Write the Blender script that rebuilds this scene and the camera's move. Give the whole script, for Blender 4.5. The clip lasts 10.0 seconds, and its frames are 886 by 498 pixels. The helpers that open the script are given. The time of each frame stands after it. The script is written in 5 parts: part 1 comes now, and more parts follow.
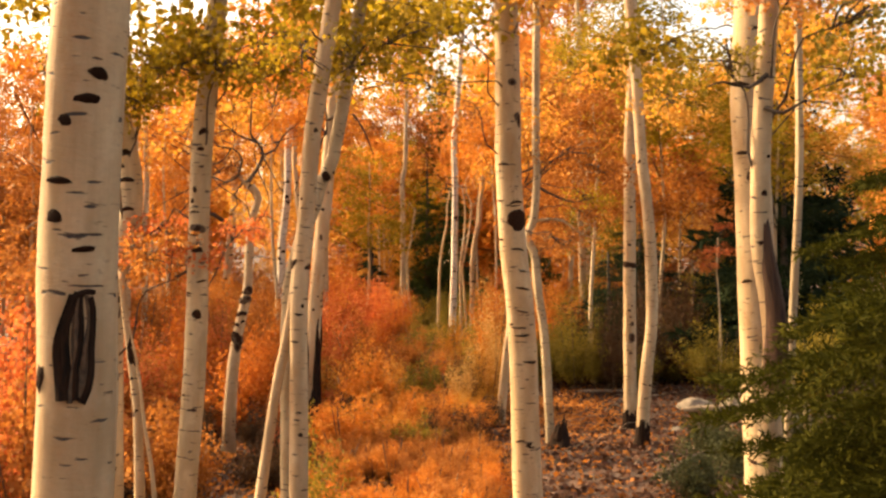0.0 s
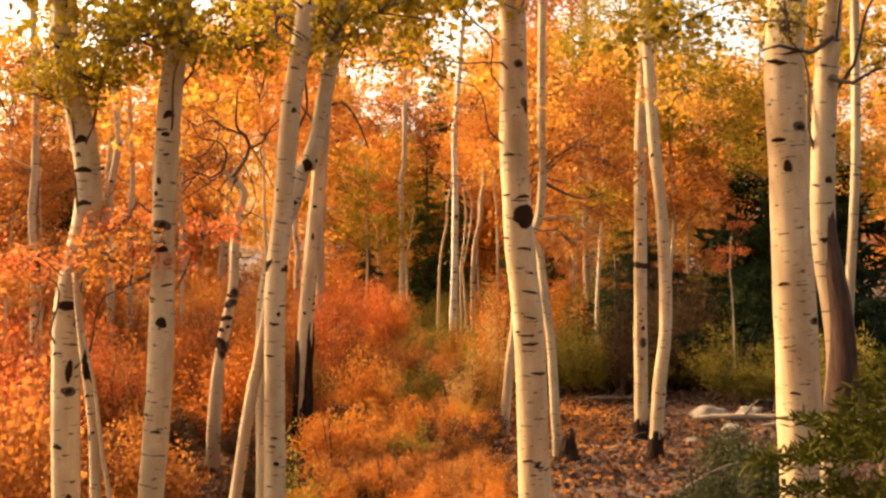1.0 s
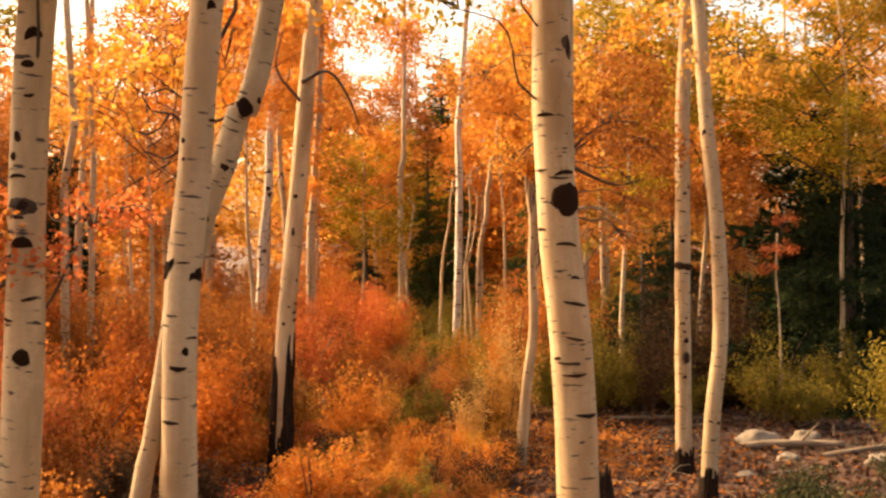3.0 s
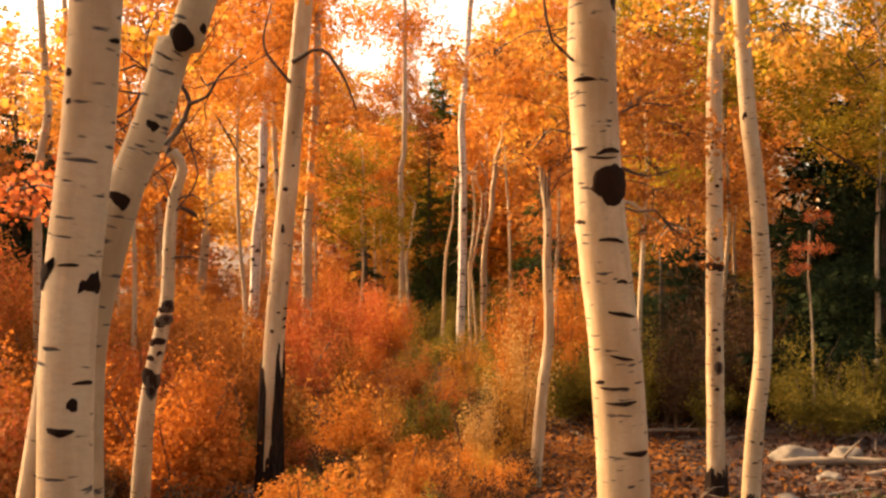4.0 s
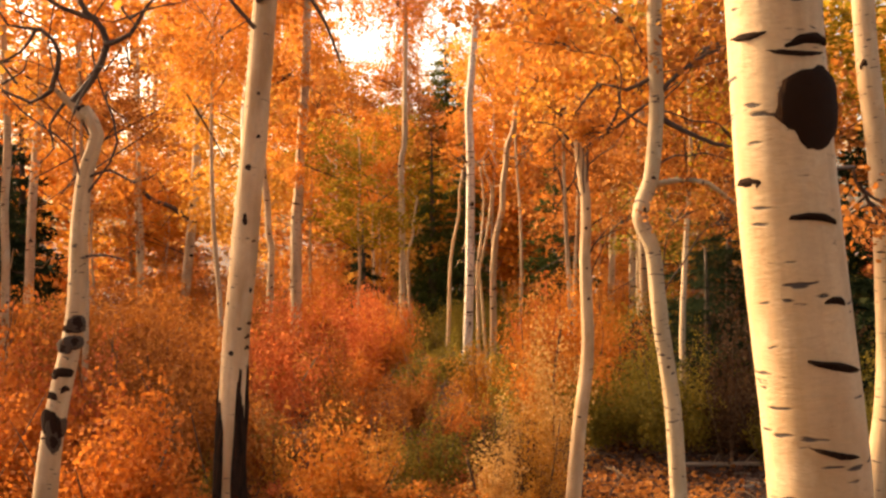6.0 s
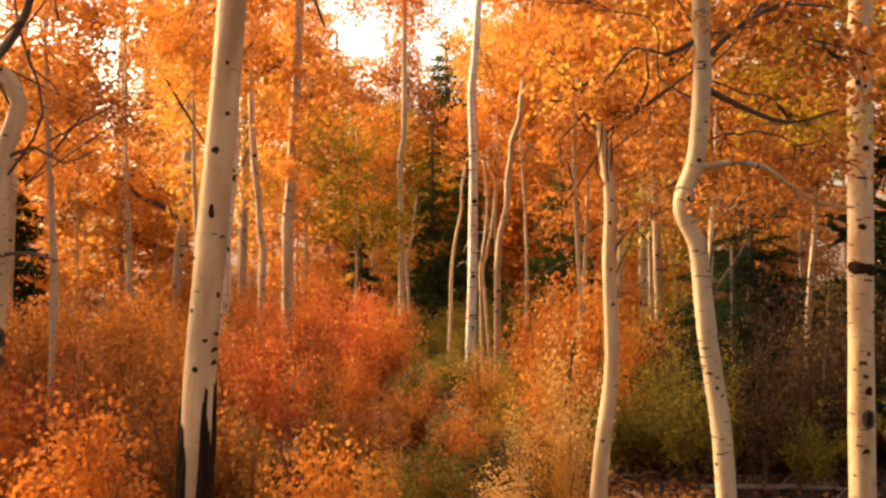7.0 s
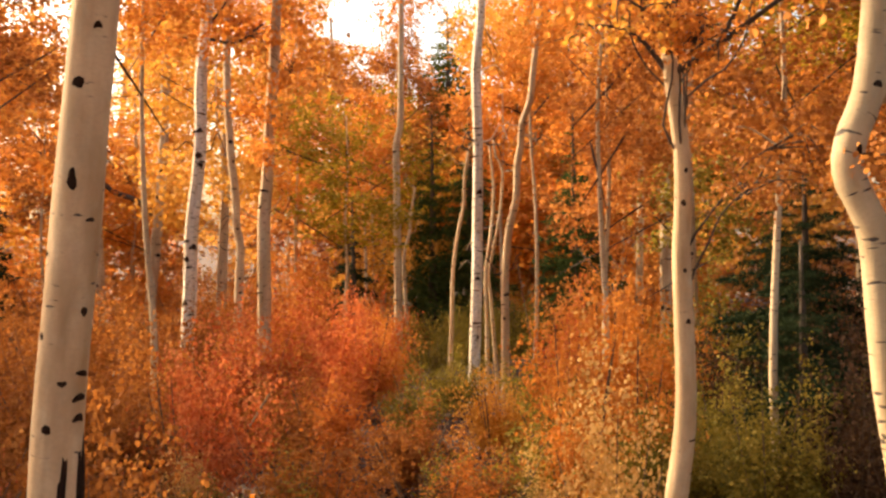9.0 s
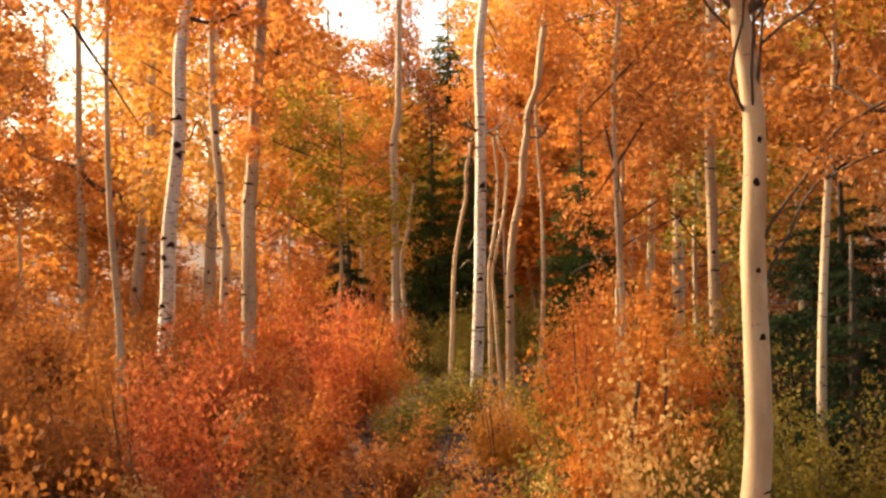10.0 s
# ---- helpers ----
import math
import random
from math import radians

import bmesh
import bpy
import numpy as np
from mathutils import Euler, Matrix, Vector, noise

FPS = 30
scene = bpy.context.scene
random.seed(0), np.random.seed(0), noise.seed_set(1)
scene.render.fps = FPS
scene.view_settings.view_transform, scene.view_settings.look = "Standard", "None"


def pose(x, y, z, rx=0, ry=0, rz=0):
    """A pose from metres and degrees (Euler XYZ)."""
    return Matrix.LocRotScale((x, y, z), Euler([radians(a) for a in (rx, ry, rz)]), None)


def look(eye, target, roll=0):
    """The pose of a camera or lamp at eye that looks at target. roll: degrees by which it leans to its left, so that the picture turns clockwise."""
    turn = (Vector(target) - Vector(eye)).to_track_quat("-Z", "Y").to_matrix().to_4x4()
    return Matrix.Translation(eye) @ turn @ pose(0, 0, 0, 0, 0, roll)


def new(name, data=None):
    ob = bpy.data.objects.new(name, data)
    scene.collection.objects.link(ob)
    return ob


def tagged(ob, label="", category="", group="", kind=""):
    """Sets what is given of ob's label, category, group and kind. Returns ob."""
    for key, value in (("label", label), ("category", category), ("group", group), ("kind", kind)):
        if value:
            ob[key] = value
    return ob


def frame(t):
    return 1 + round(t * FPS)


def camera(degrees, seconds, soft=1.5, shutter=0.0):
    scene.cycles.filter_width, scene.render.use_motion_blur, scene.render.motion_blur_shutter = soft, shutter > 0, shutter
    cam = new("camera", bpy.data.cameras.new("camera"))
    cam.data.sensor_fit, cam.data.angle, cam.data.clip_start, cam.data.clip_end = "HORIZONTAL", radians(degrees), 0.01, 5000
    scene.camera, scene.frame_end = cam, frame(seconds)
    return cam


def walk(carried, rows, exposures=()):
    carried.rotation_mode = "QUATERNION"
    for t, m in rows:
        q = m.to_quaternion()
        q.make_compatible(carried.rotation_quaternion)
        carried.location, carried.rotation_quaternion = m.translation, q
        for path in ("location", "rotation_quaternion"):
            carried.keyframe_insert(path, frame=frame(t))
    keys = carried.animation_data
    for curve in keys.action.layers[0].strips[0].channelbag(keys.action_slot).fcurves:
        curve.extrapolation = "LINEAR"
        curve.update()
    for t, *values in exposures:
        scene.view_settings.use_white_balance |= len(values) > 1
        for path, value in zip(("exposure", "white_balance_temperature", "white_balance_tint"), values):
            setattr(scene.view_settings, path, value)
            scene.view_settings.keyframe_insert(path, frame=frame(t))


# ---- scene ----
cam = camera(43.3, 10.0, soft=2.6)
METRES, EYE, TILT, LEAN, TURN = 9.0, 1.6, 0.0, 0.0, 0.0
ROWS = [
    (0.0, 0.0, 0.0, 0.0, 0.0, 0.0, -0.0),
    (0.5, 0.0001, 0.0337, -0.0001, 0.0, -0.01, -0.01),
    (1.0, 0.0007, 0.0754, -0.0005, 0.01, 0.01, 0.04),
    (1.5, 0.0011, 0.1205, -0.0007, 0.01, 0.0, 0.02),
    (2.0, -0.0, 0.1693, -0.0013, 0.02, 0.01, 0.06),
    (2.5, -0.0021, 0.2193, -0.002, 0.02, 0.02, 0.08),
    (4.0, -0.0104, 0.3708, -0.0035, 0.0, 0.02, 0.14),
    (4.5, -0.0125, 0.4219, -0.004, 0.02, 0.02, 0.15),
    (5.0, -0.0142, 0.4743, -0.0046, 0.02, 0.02, 0.16),
    (5.5, -0.0156, 0.5264, -0.0052, 0.04, 0.02, 0.21),
    (7.0, -0.0175, 0.6813, -0.0075, 0.1, 0.07, 0.22),
    (7.5, -0.0177, 0.7327, -0.0084, 0.12, 0.07, 0.21),
    (8.0, -0.0169, 0.7864, -0.0088, 0.14, 0.07, 0.2),
    (8.5, -0.0158, 0.8396, -0.0098, 0.17, 0.09, 0.25),
    (9.0, -0.0161, 0.8917, -0.0107, 0.18, 0.1, 0.24),
    (9.5, -0.0161, 0.945, -0.0117, 0.19, 0.08, 0.21),
    (10.0, -0.0161, 0.9995, -0.0127, 0.2, 0.1, 0.2),
]
walk(cam, [(t, pose(0, 0, EYE, TILT, LEAN, TURN) @ pose(METRES * x, METRES * y, METRES * z, 90 + pitch, roll, yaw)) for t, x, y, z, yaw, pitch, roll in ROWS],
     exposures=[(0.0, 1.67, 9300, 12), (2.0, 1.66, 9900, 16), (5.0, 1.58, 9500, 19), (7.5, 1.61, 9000, 15), (10.0, 1.59, 7700, 10)])

# ---- light ----
world = bpy.data.worlds.new("sky")
scene.world = world
world.use_nodes = True
wn = world.node_tree
sky = wn.nodes.new("ShaderNodeTexSky")
sky.sky_type = 'NISHITA'
sky.sun_disc = False
SUN_AZ, SUN_EL = -60.0, 36.0          # degrees: azimuth from straight ahead (+ right), elevation
sky.sun_elevation = radians(SUN_EL)
sky.sun_rotation = radians(SUN_AZ)
sky.air_density, sky.dust_density, sky.ozone_density = 1.0, 5.0, 0.4
wn.links.new(sky.outputs[0], wn.nodes["Background"].inputs[0])
wn.nodes["Background"].inputs[1].default_value = 0.15
sun_data = bpy.data.lights.new("sun", 'SUN')
sun_data.energy, sun_data.angle, sun_data.color = 4.2, radians(3.0), (1.0, 0.84, 0.62)
sun = new("sun", sun_data)
sun_from = Vector((math.sin(radians(SUN_AZ)) * math.cos(radians(SUN_EL)), math.cos(radians(SUN_AZ)) * math.cos(radians(SUN_EL)), math.sin(radians(SUN_EL))))
sun.matrix_world = look(sun_from * 60, (0, 0, 0))


# ---- materials ----
def mat_base(name):
    m = bpy.data.materials.new(name)
    m.use_nodes = True
    nt = m.node_tree
    return m, nt, nt.nodes["Principled BSDF"]


def add(nt, kind, **values):
    n = nt.nodes.new(kind)
    for k, v in values.items():
        n.inputs[k].default_value = v
    return n


def ramp(nt, fac, stops):
    n = nt.nodes.new("ShaderNodeValToRGB")
    els = n.color_ramp.elements
    while len(els) < len(stops):
        els.new(0.5)
    for e, (p, c) in zip(els, stops):
        e.position, e.color = p, (*c, 1)
    nt.links.new(fac, n.inputs[0])
    return n.outputs[0]


def mix(nt, fac, a, b, blend='MIX'):
    n = nt.nodes.new("ShaderNodeMix")
    n.data_type, n.blend_type = 'RGBA', blend
    for sock, v in ((n.inputs[0], fac), (n.inputs[6], a), (n.inputs[7], b)):
        if hasattr(v, "links"):
            nt.links.new(v, sock)
        elif isinstance(v, tuple):
            sock.default_value = (*v, 1)
        else:
            sock.default_value = v
    return n.outputs[2]


def mapped(nt, source, scale, shift=None):
    n = nt.nodes.new("ShaderNodeMapping")
    n.inputs["Scale"].default_value = scale
    nt.links.new(source, n.inputs["Vector"])
    if shift is not None:
        nt.links.new(shift, n.inputs["Location"])
    return n.outputs[0]


def noise_tex(nt, vec, scale, detail=4.0, rough=0.55):
    n = add(nt, "ShaderNodeTexNoise", Scale=scale, Detail=detail, Roughness=rough)
    nt.links.new(vec, n.inputs["Vector"])
    return n.outputs["Fac"]


def bump(nt, bsdf, height, strength, distance):
    n = add(nt, "ShaderNodeBump", Strength=strength, Distance=distance)
    nt.links.new(height, n.inputs["Height"])
    nt.links.new(n.outputs[0], bsdf.inputs["Normal"])


def bark_material(name, pale, tan, marks=0.645, grime=0.5, rings_from=0.69):
    """Aspen bark: chalky cream with grey-tan clouding and dark level dashes. UV in metres."""
    m, nt, b = mat_base(name)
    uv = nt.nodes.new("ShaderNodeUVMap").outputs[0]
    info = nt.nodes.new("ShaderNodeObjectInfo").outputs["Random"]
    big = noise_tex(nt, mapped(nt, uv, (7, 2.2, 1), info), 1.0, 5)
    col = mix(nt, ramp(nt, big, [(0.36, (0, 0, 0)), (0.66, (1, 1, 1))]), pale, tan)
    streak = noise_tex(nt, mapped(nt, uv, (16, 1.1, 1), info), 1.0, 5, 0.6)
    col = mix(nt, ramp(nt, streak, [(0.48, (0, 0, 0)), (0.68, (0.55, 0.55, 0.55))]), col, (0.30, 0.185, 0.085))
    scuff = noise_tex(nt, mapped(nt, uv, (12, 9, 1), info), 1.0, 5, 0.6)
    col = mix(nt, ramp(nt, scuff, [(0.52, (0, 0, 0)), (0.72, (0.3, 0.3, 0.3))]), col, (0.64, 0.50, 0.34))
    fine = noise_tex(nt, mapped(nt, uv, (40, 90, 1)), 1.0, 6, 0.7)
    col = mix(nt, ramp(nt, fine, [(0.45, (0, 0, 0)), (0.8, (grime, grime, grime))]), col, (0.30, 0.22, 0.13))
    dash = noise_tex(nt, mapped(nt, uv, (14, 75, 1), info), 1.0, 2, 0.45)
    dashes = ramp(nt, dash, [(marks, (0, 0, 0)), (marks + 0.05, (1, 1, 1))])
    col = mix(nt, dashes, col, (0.045, 0.03, 0.022))
    ring = noise_tex(nt, mapped(nt, uv, (4.5, 30, 1), info), 1.0, 6, 0.66)
    rings = ramp(nt, ring, [(rings_from, (0, 0, 0)), (rings_from + 0.06, (1, 1, 1))])
    col = mix(nt, rings, col, (0.075, 0.05, 0.035))
    nt.links.new(col, b.inputs["Base Color"])
    b.inputs["Roughness"].default_value = 0.78
    h = mix(nt, dashes, fine, (0.0, 0.0, 0.0))
    bump(nt, b, h, 0.5, 0.006)
    return m


def rough_material(name, dark, light, scale=(30, 8, 1), strength=0.8, coords="UV"):
    m, nt, b = mat_base(name)
    if coords == "UV":
        vec = nt.nodes.new("ShaderNodeUVMap").outputs[0]
    else:
        vec = nt.nodes.new("ShaderNodeTexCoord").outputs[coords]
    n = noise_tex(nt, mapped(nt, vec, scale), 1.0, 7, 0.65)
    nt.links.new(ramp(nt, n, [(0.33, dark), (0.68, light)]), b.inputs["Base Color"])
    b.inputs["Roughness"].default_value = 0.9
    bump(nt, b, n, strength, 0.01)
    return m


def leaf_material(name, stops, through_share=0.5, rough=0.75):
    """Thin leaves: a colour drawn leaf by leaf, shifted a little clump by clump, half of the light passing through."""
    m, nt, b = mat_base(name)
    island = nt.nodes.new("ShaderNodeNewGeometry").outputs["Random Per Island"]
    info = nt.nodes.new("ShaderNodeObjectInfo").outputs["Random"]
    pos = nt.nodes.new("ShaderNodeTexCoord").outputs["Object"]
    patch = noise_tex(nt, mapped(nt, pos, (2.4, 2.4, 2.4), info), 1.0, 2)
    s = nt.nodes.new("ShaderNodeMath")
    s.operation = 'MULTIPLY_ADD'
    nt.links.new(island, s.inputs[0])
    s.inputs[1].default_value = 0.40
    s2 = nt.nodes.new("ShaderNodeMath")
    s2.operation = 'MULTIPLY_ADD'
    nt.links.new(patch, s2.inputs[0])
    s2.inputs[1].default_value = 0.9
    s2.inputs[2].default_value = -0.15
    nt.links.new(s2.outputs[0], s.inputs[2])
    col = ramp(nt, s.outputs[0], stops)
    nt.links.new(col, b.inputs["Base Color"])
    b.inputs["Roughness"].default_value = rough
    b.inputs["Specular IOR Level"].default_value = 0.18
    t = nt.nodes.new("ShaderNodeBsdfTranslucent")
    nt.links.new(col, t.inputs["Color"])
    mx = nt.nodes.new("ShaderNodeMixShader")
    mx.inputs[0].default_value = through_share
    nt.links.new(b.outputs[0], mx.inputs[1])
    nt.links.new(t.outputs[0], mx.inputs[2])
    nt.links.new(mx.outputs[0], nt.nodes["Material Output"].inputs[0])
    return m


BARK = bark_material("aspen_bark", (0.54, 0.378, 0.22), (0.36, 0.215, 0.105))
BARK_CLEAN = bark_material("aspen_bark_clean", (0.55, 0.385, 0.225), (0.33, 0.195, 0.092), 0.70, 0.45, 0.72)
BARK_TAN = bark_material("aspen_bark_tan", (0.48, 0.36, 0.215), (0.27, 0.18, 0.095), 0.63)
BARK_WHITE = bark_material("aspen_bark_white", (0.84, 0.78, 0.66), (0.60, 0.48, 0.33), 0.60)
BARK_FAR = bark_material("aspen_bark_far", (0.55, 0.42, 0.265), (0.38, 0.24, 0.125), 0.63)
KNOT = rough_material("knot_bark", (0.010, 0.005, 0.003), (0.075, 0.032, 0.016), (60, 60, 60), 1.0, "Object")
KNOT.node_tree.nodes["Principled BSDF"].inputs["Specular IOR Level"].default_value = 0.1
RIM = rough_material("knot_rim_bark", (0.035, 0.022, 0.014), (0.17, 0.10, 0.055), (40, 40, 40), 1.0, "Object")
RED_BARK = rough_material("peeling_red_bark", (0.030, 0.012, 0.006), (0.115, 0.050, 0.024), (45, 7, 1), 1.0)
BURNT = rough_material("charred_bark", (0.006, 0.005, 0.004), (0.042, 0.020, 0.011), (45, 9, 1), 1.0)
BURNT.node_tree.nodes["Principled BSDF"].inputs["Specular IOR Level"].default_value = 0.1
TWIG = rough_material("twig_bark", (0.03, 0.019, 0.013), (0.095, 0.058, 0.036), (60, 12, 1), 0.5)
STEM = rough_material("shrub_stem", (0.06, 0.035, 0.02), (0.17, 0.10, 0.055), (60, 12, 1), 0.5)
FIR_BARK = rough_material("fir_bark", (0.03, 0.02, 0.015), (0.12, 0.08, 0.055), (30, 10, 1), 1.0)
DEADWOOD = rough_material("weathered_wood", (0.09, 0.06, 0.04), (0.31, 0.23, 0.155), (50, 5, 1), 0.8)
STONE = rough_material("pale_stone", (0.10, 0.08, 0.06), (0.27, 0.215, 0.16), (9, 9, 9), 0.7, "Object")
ORANGE = leaf_material("orange_leaves", [(0.0, (0.30, 0.075, 0.014)), (0.35, (0.54, 0.176, 0.030)), (0.7, (0.63, 0.255, 0.058)), (1.0, (0.69, 0.38, 0.14))])
GOLD = leaf_material("golden_leaves", [(0.0, (0.28, 0.12, 0.014)), (0.35, (0.53, 0.235, 0.036)), (0.7, (0.62, 0.32, 0.075)), (1.0, (0.68, 0.44, 0.20))])
RED = leaf_material("red_leaves", [(0.0, (0.20, 0.032, 0.012)), (0.35, (0.45, 0.098, 0.028)), (0.7, (0.60, 0.185, 0.070)), (1.0, (0.68, 0.30, 0.15))])
OLIVE = leaf_material("olive_leaves", [(0.0, (0.043, 0.037, 0.006)), (0.4, (0.161, 0.124, 0.019)), (0.75, (0.322, 0.223, 0.037)), (1.0, (0.508, 0.360, 0.099))], 0.4)
LIME = leaf_material("yellow_green_leaves", [(0.0, (0.081, 0.062, 0.006)), (0.4, (0.236, 0.161, 0.015)), (0.75, (0.409, 0.260, 0.031)), (1.0, (0.533, 0.397, 0.099))])
RUST = leaf_material("rust_leaves", [(0.0, (0.14, 0.045, 0.012)), (0.4, (0.36, 0.125, 0.030)), (0.75, (0.52, 0.215, 0.062)), (1.0, (0.64, 0.38, 0.18))])
PALE = leaf_material("pale_gold_leaves", [(0.0, (0.32, 0.15, 0.035)), (0.35, (0.58, 0.31, 0.085)), (0.7, (0.76, 0.46, 0.17)), (1.0, (0.82, 0.60, 0.34))])
# darker copy of RUST, for brush that should lie in softer light
RUSSET = leaf_material("russet_leaves", [(0.0, (0.11, 0.034, 0.009)), (0.4, (0.29, 0.095, 0.020)), (0.75, (0.40, 0.155, 0.040)), (1.0, (0.48, 0.26, 0.11))])
EMBER = leaf_material("ember_leaves", [(0.0, (0.22, 0.048, 0.010)), (0.35, (0.43, 0.118, 0.022)), (0.7, (0.53, 0.175, 0.040)), (1.0, (0.60, 0.29, 0.10))])
# dark brown brush; its darkness also stands in for shade low among the trunks
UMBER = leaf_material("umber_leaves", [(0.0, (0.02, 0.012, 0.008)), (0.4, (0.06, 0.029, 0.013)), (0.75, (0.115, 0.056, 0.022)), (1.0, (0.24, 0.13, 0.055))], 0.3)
SAGE = leaf_material("grey_green_leaves", [(0.0, (0.016, 0.020, 0.007)), (0.5, (0.050, 0.054, 0.020)), (1.0, (0.15, 0.13, 0.055))], 0.3)
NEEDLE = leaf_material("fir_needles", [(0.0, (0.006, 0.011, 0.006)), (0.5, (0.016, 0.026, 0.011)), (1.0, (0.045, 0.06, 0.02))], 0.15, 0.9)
NEEDLE_FIR = leaf_material("young_fir_needles", [(0.0, (0.012, 0.012, 0.002)), (0.5, (0.030, 0.030, 0.004)), (1.0, (0.085, 0.075, 0.010))], 0.2, 0.95)
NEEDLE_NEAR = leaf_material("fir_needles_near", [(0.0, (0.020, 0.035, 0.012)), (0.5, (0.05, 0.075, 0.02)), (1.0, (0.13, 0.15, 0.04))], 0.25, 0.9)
# lit copy of the needles: the tall spruce's sunlight is put into the colour
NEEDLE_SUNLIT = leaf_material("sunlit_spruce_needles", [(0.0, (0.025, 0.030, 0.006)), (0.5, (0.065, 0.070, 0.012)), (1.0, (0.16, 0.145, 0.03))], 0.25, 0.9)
for needle_mat in (NEEDLE, NEEDLE_FIR, NEEDLE_NEAR, NEEDLE_SUNLIT):
    needle_mat.node_tree.nodes["Principled BSDF"].inputs["Specular IOR Level"].default_value = 0.05
LITTER = leaf_material("fallen_leaves", [(0.0, (0.024, 0.012, 0.007)), (0.4, (0.060, 0.024, 0.012)), (0.75, (0.110, 0.042, 0.021)), (1.0, (0.28, 0.145, 0.088))], 0.15, 0.7)


# ---- geometry helpers ----
def ground_z(x, y):
    base = -0.027 * min(max(y, -5.0), 11.0)
    base += 0.035 * max(0.0, min(x - 2.0, 6.0))
    far = max(0.0, math.hypot(x, y - 10) - 60)
    return base + 0.07 * noise.noise(Vector((x * 0.45, y * 0.45, 3.1))) + 0.025 * noise.noise(Vector((x * 1.7, y * 1.7, 7.7))) + far * 0.02


def part(name, mesh, material, parent, label="", place=None):
    """One mesh object under a thing; the mesh is in the thing's own space."""
    if isinstance(mesh, bmesh.types.BMesh):
        data = bpy.data.meshes.new(name)
        mesh.to_mesh(data)
        mesh.free()
        mesh = data
    if not mesh.materials:
        mesh.materials.append(material)
    ob = new(name, mesh)
    ob.parent = parent
    if place is not None:
        ob.matrix_basis = place
    if label:
        ob["label"] = label
    return ob


def smooth_line(pts, step):
    """A Catmull-Rom line through pts, about step metres between its points."""
    pts = [Vector(p) for p in pts]
    ext = [pts[0] * 2 - pts[1]] + pts + [pts[-1] * 2 - pts[-2]]
    out = []
    for i in range(1, len(ext) - 2):
        a, b, c, d = ext[i - 1:i + 3]
        n = max(2, int((c - b).length / step))
        for k in range(n):
            t = k / n
            out.append(0.5 * ((2 * b) + (c - a) * t + (2 * a - 5 * b + 4 * c - d) * t * t + (3 * b - a - 3 * c + d) * t ** 3))
    out.append(pts[-1])
    return out


def tube(pts, r0, r1, sides=12, step=0.12, wobble=0.04, flare=0.0, seed=0.0):
    """A tapered round stem along pts, with UVs in metres and a slightly uneven skin."""
    line = smooth_line(pts, step)
    total = sum((b - a).length for a, b in zip(line, line[1:])) or 1.0
    verts, uvs, faces, s = [], [], [], 0.0
    side = Vector((1, 0, 0))
    for i, p in enumerate(line):
        if i:
            s += (p - line[i - 1]).length
        d = (line[min(i + 1, len(line) - 1)] - line[max(i - 1, 0)]).normalized()
        u = (side - d * side.dot(d))
        u = u.normalized() if u.length > 1e-4 else d.orthogonal().normalized()
        w = d.cross(u)
        f = s / total
        r = r0 + (r1 - r0) * f + flare * max(0.0, 1 - s / 0.35) ** 2
        for k in range(sides + 1):
            a = 2 * math.pi * k / sides
            kk = k % sides
            rr = r * (1 + wobble * noise.noise(Vector((math.cos(2 * math.pi * kk / sides) * 1.1 + seed, math.sin(2 * math.pi * kk / sides) * 1.1, s * 3.0 + seed))))
            verts.append(p + (u * math.cos(a) + w * math.sin(a)) * rr)
            uvs.append((a * r0, s + seed))
    row = sides + 1
    for i in range(len(line) - 1):
        for k in range(sides):
            a = i * row + k
            faces.append((a, a + 1, a + row + 1, a + row))
    n = len(verts)
    faces.append(tuple(range(n - row, n - 1)))
    mesh = bpy.data.meshes.new("stem")
    mesh.from_pydata(verts, [], faces)
    layer = mesh.uv_layers.new(name="UVMap")
    idx = np.empty(len(mesh.loops), dtype=np.int32)
    mesh.loops.foreach_get("vertex_index", idx)
    layer.data.foreach_set("uv", np.array(uvs, dtype=np.float32)[idx].ravel())
    mesh.polygons.foreach_set("use_smooth", np.ones(len(mesh.polygons), dtype=bool))
    return mesh


def joined_tubes(name, lines, sides=5, step=0.12):
    """Several thin stems (points, base radius, tip radius) as one mesh."""
    verts, faces, uvs = [], [], []
    for pts, r0, r1 in lines:
        m = tube(pts, r0, r1, sides, step, 0.0)
        o = len(verts)
        verts += [v.co.copy() for v in m.vertices]
        faces += [tuple(o + i for i in p.vertices) for p in m.polygons]
        lay = m.uv_layers[0].data
        uvs += [tuple(l.uv) for l in lay]
        bpy.data.meshes.remove(m)
    mesh = bpy.data.meshes.new(name)
    mesh.from_pydata(verts, [], faces)
    mesh.uv_layers.new(name="UVMap").data.foreach_set("uv", np.array(uvs, dtype=np.float32).ravel())
    mesh.polygons.foreach_set("use_smooth", np.ones(len(mesh.polygons), dtype=bool))
    return mesh


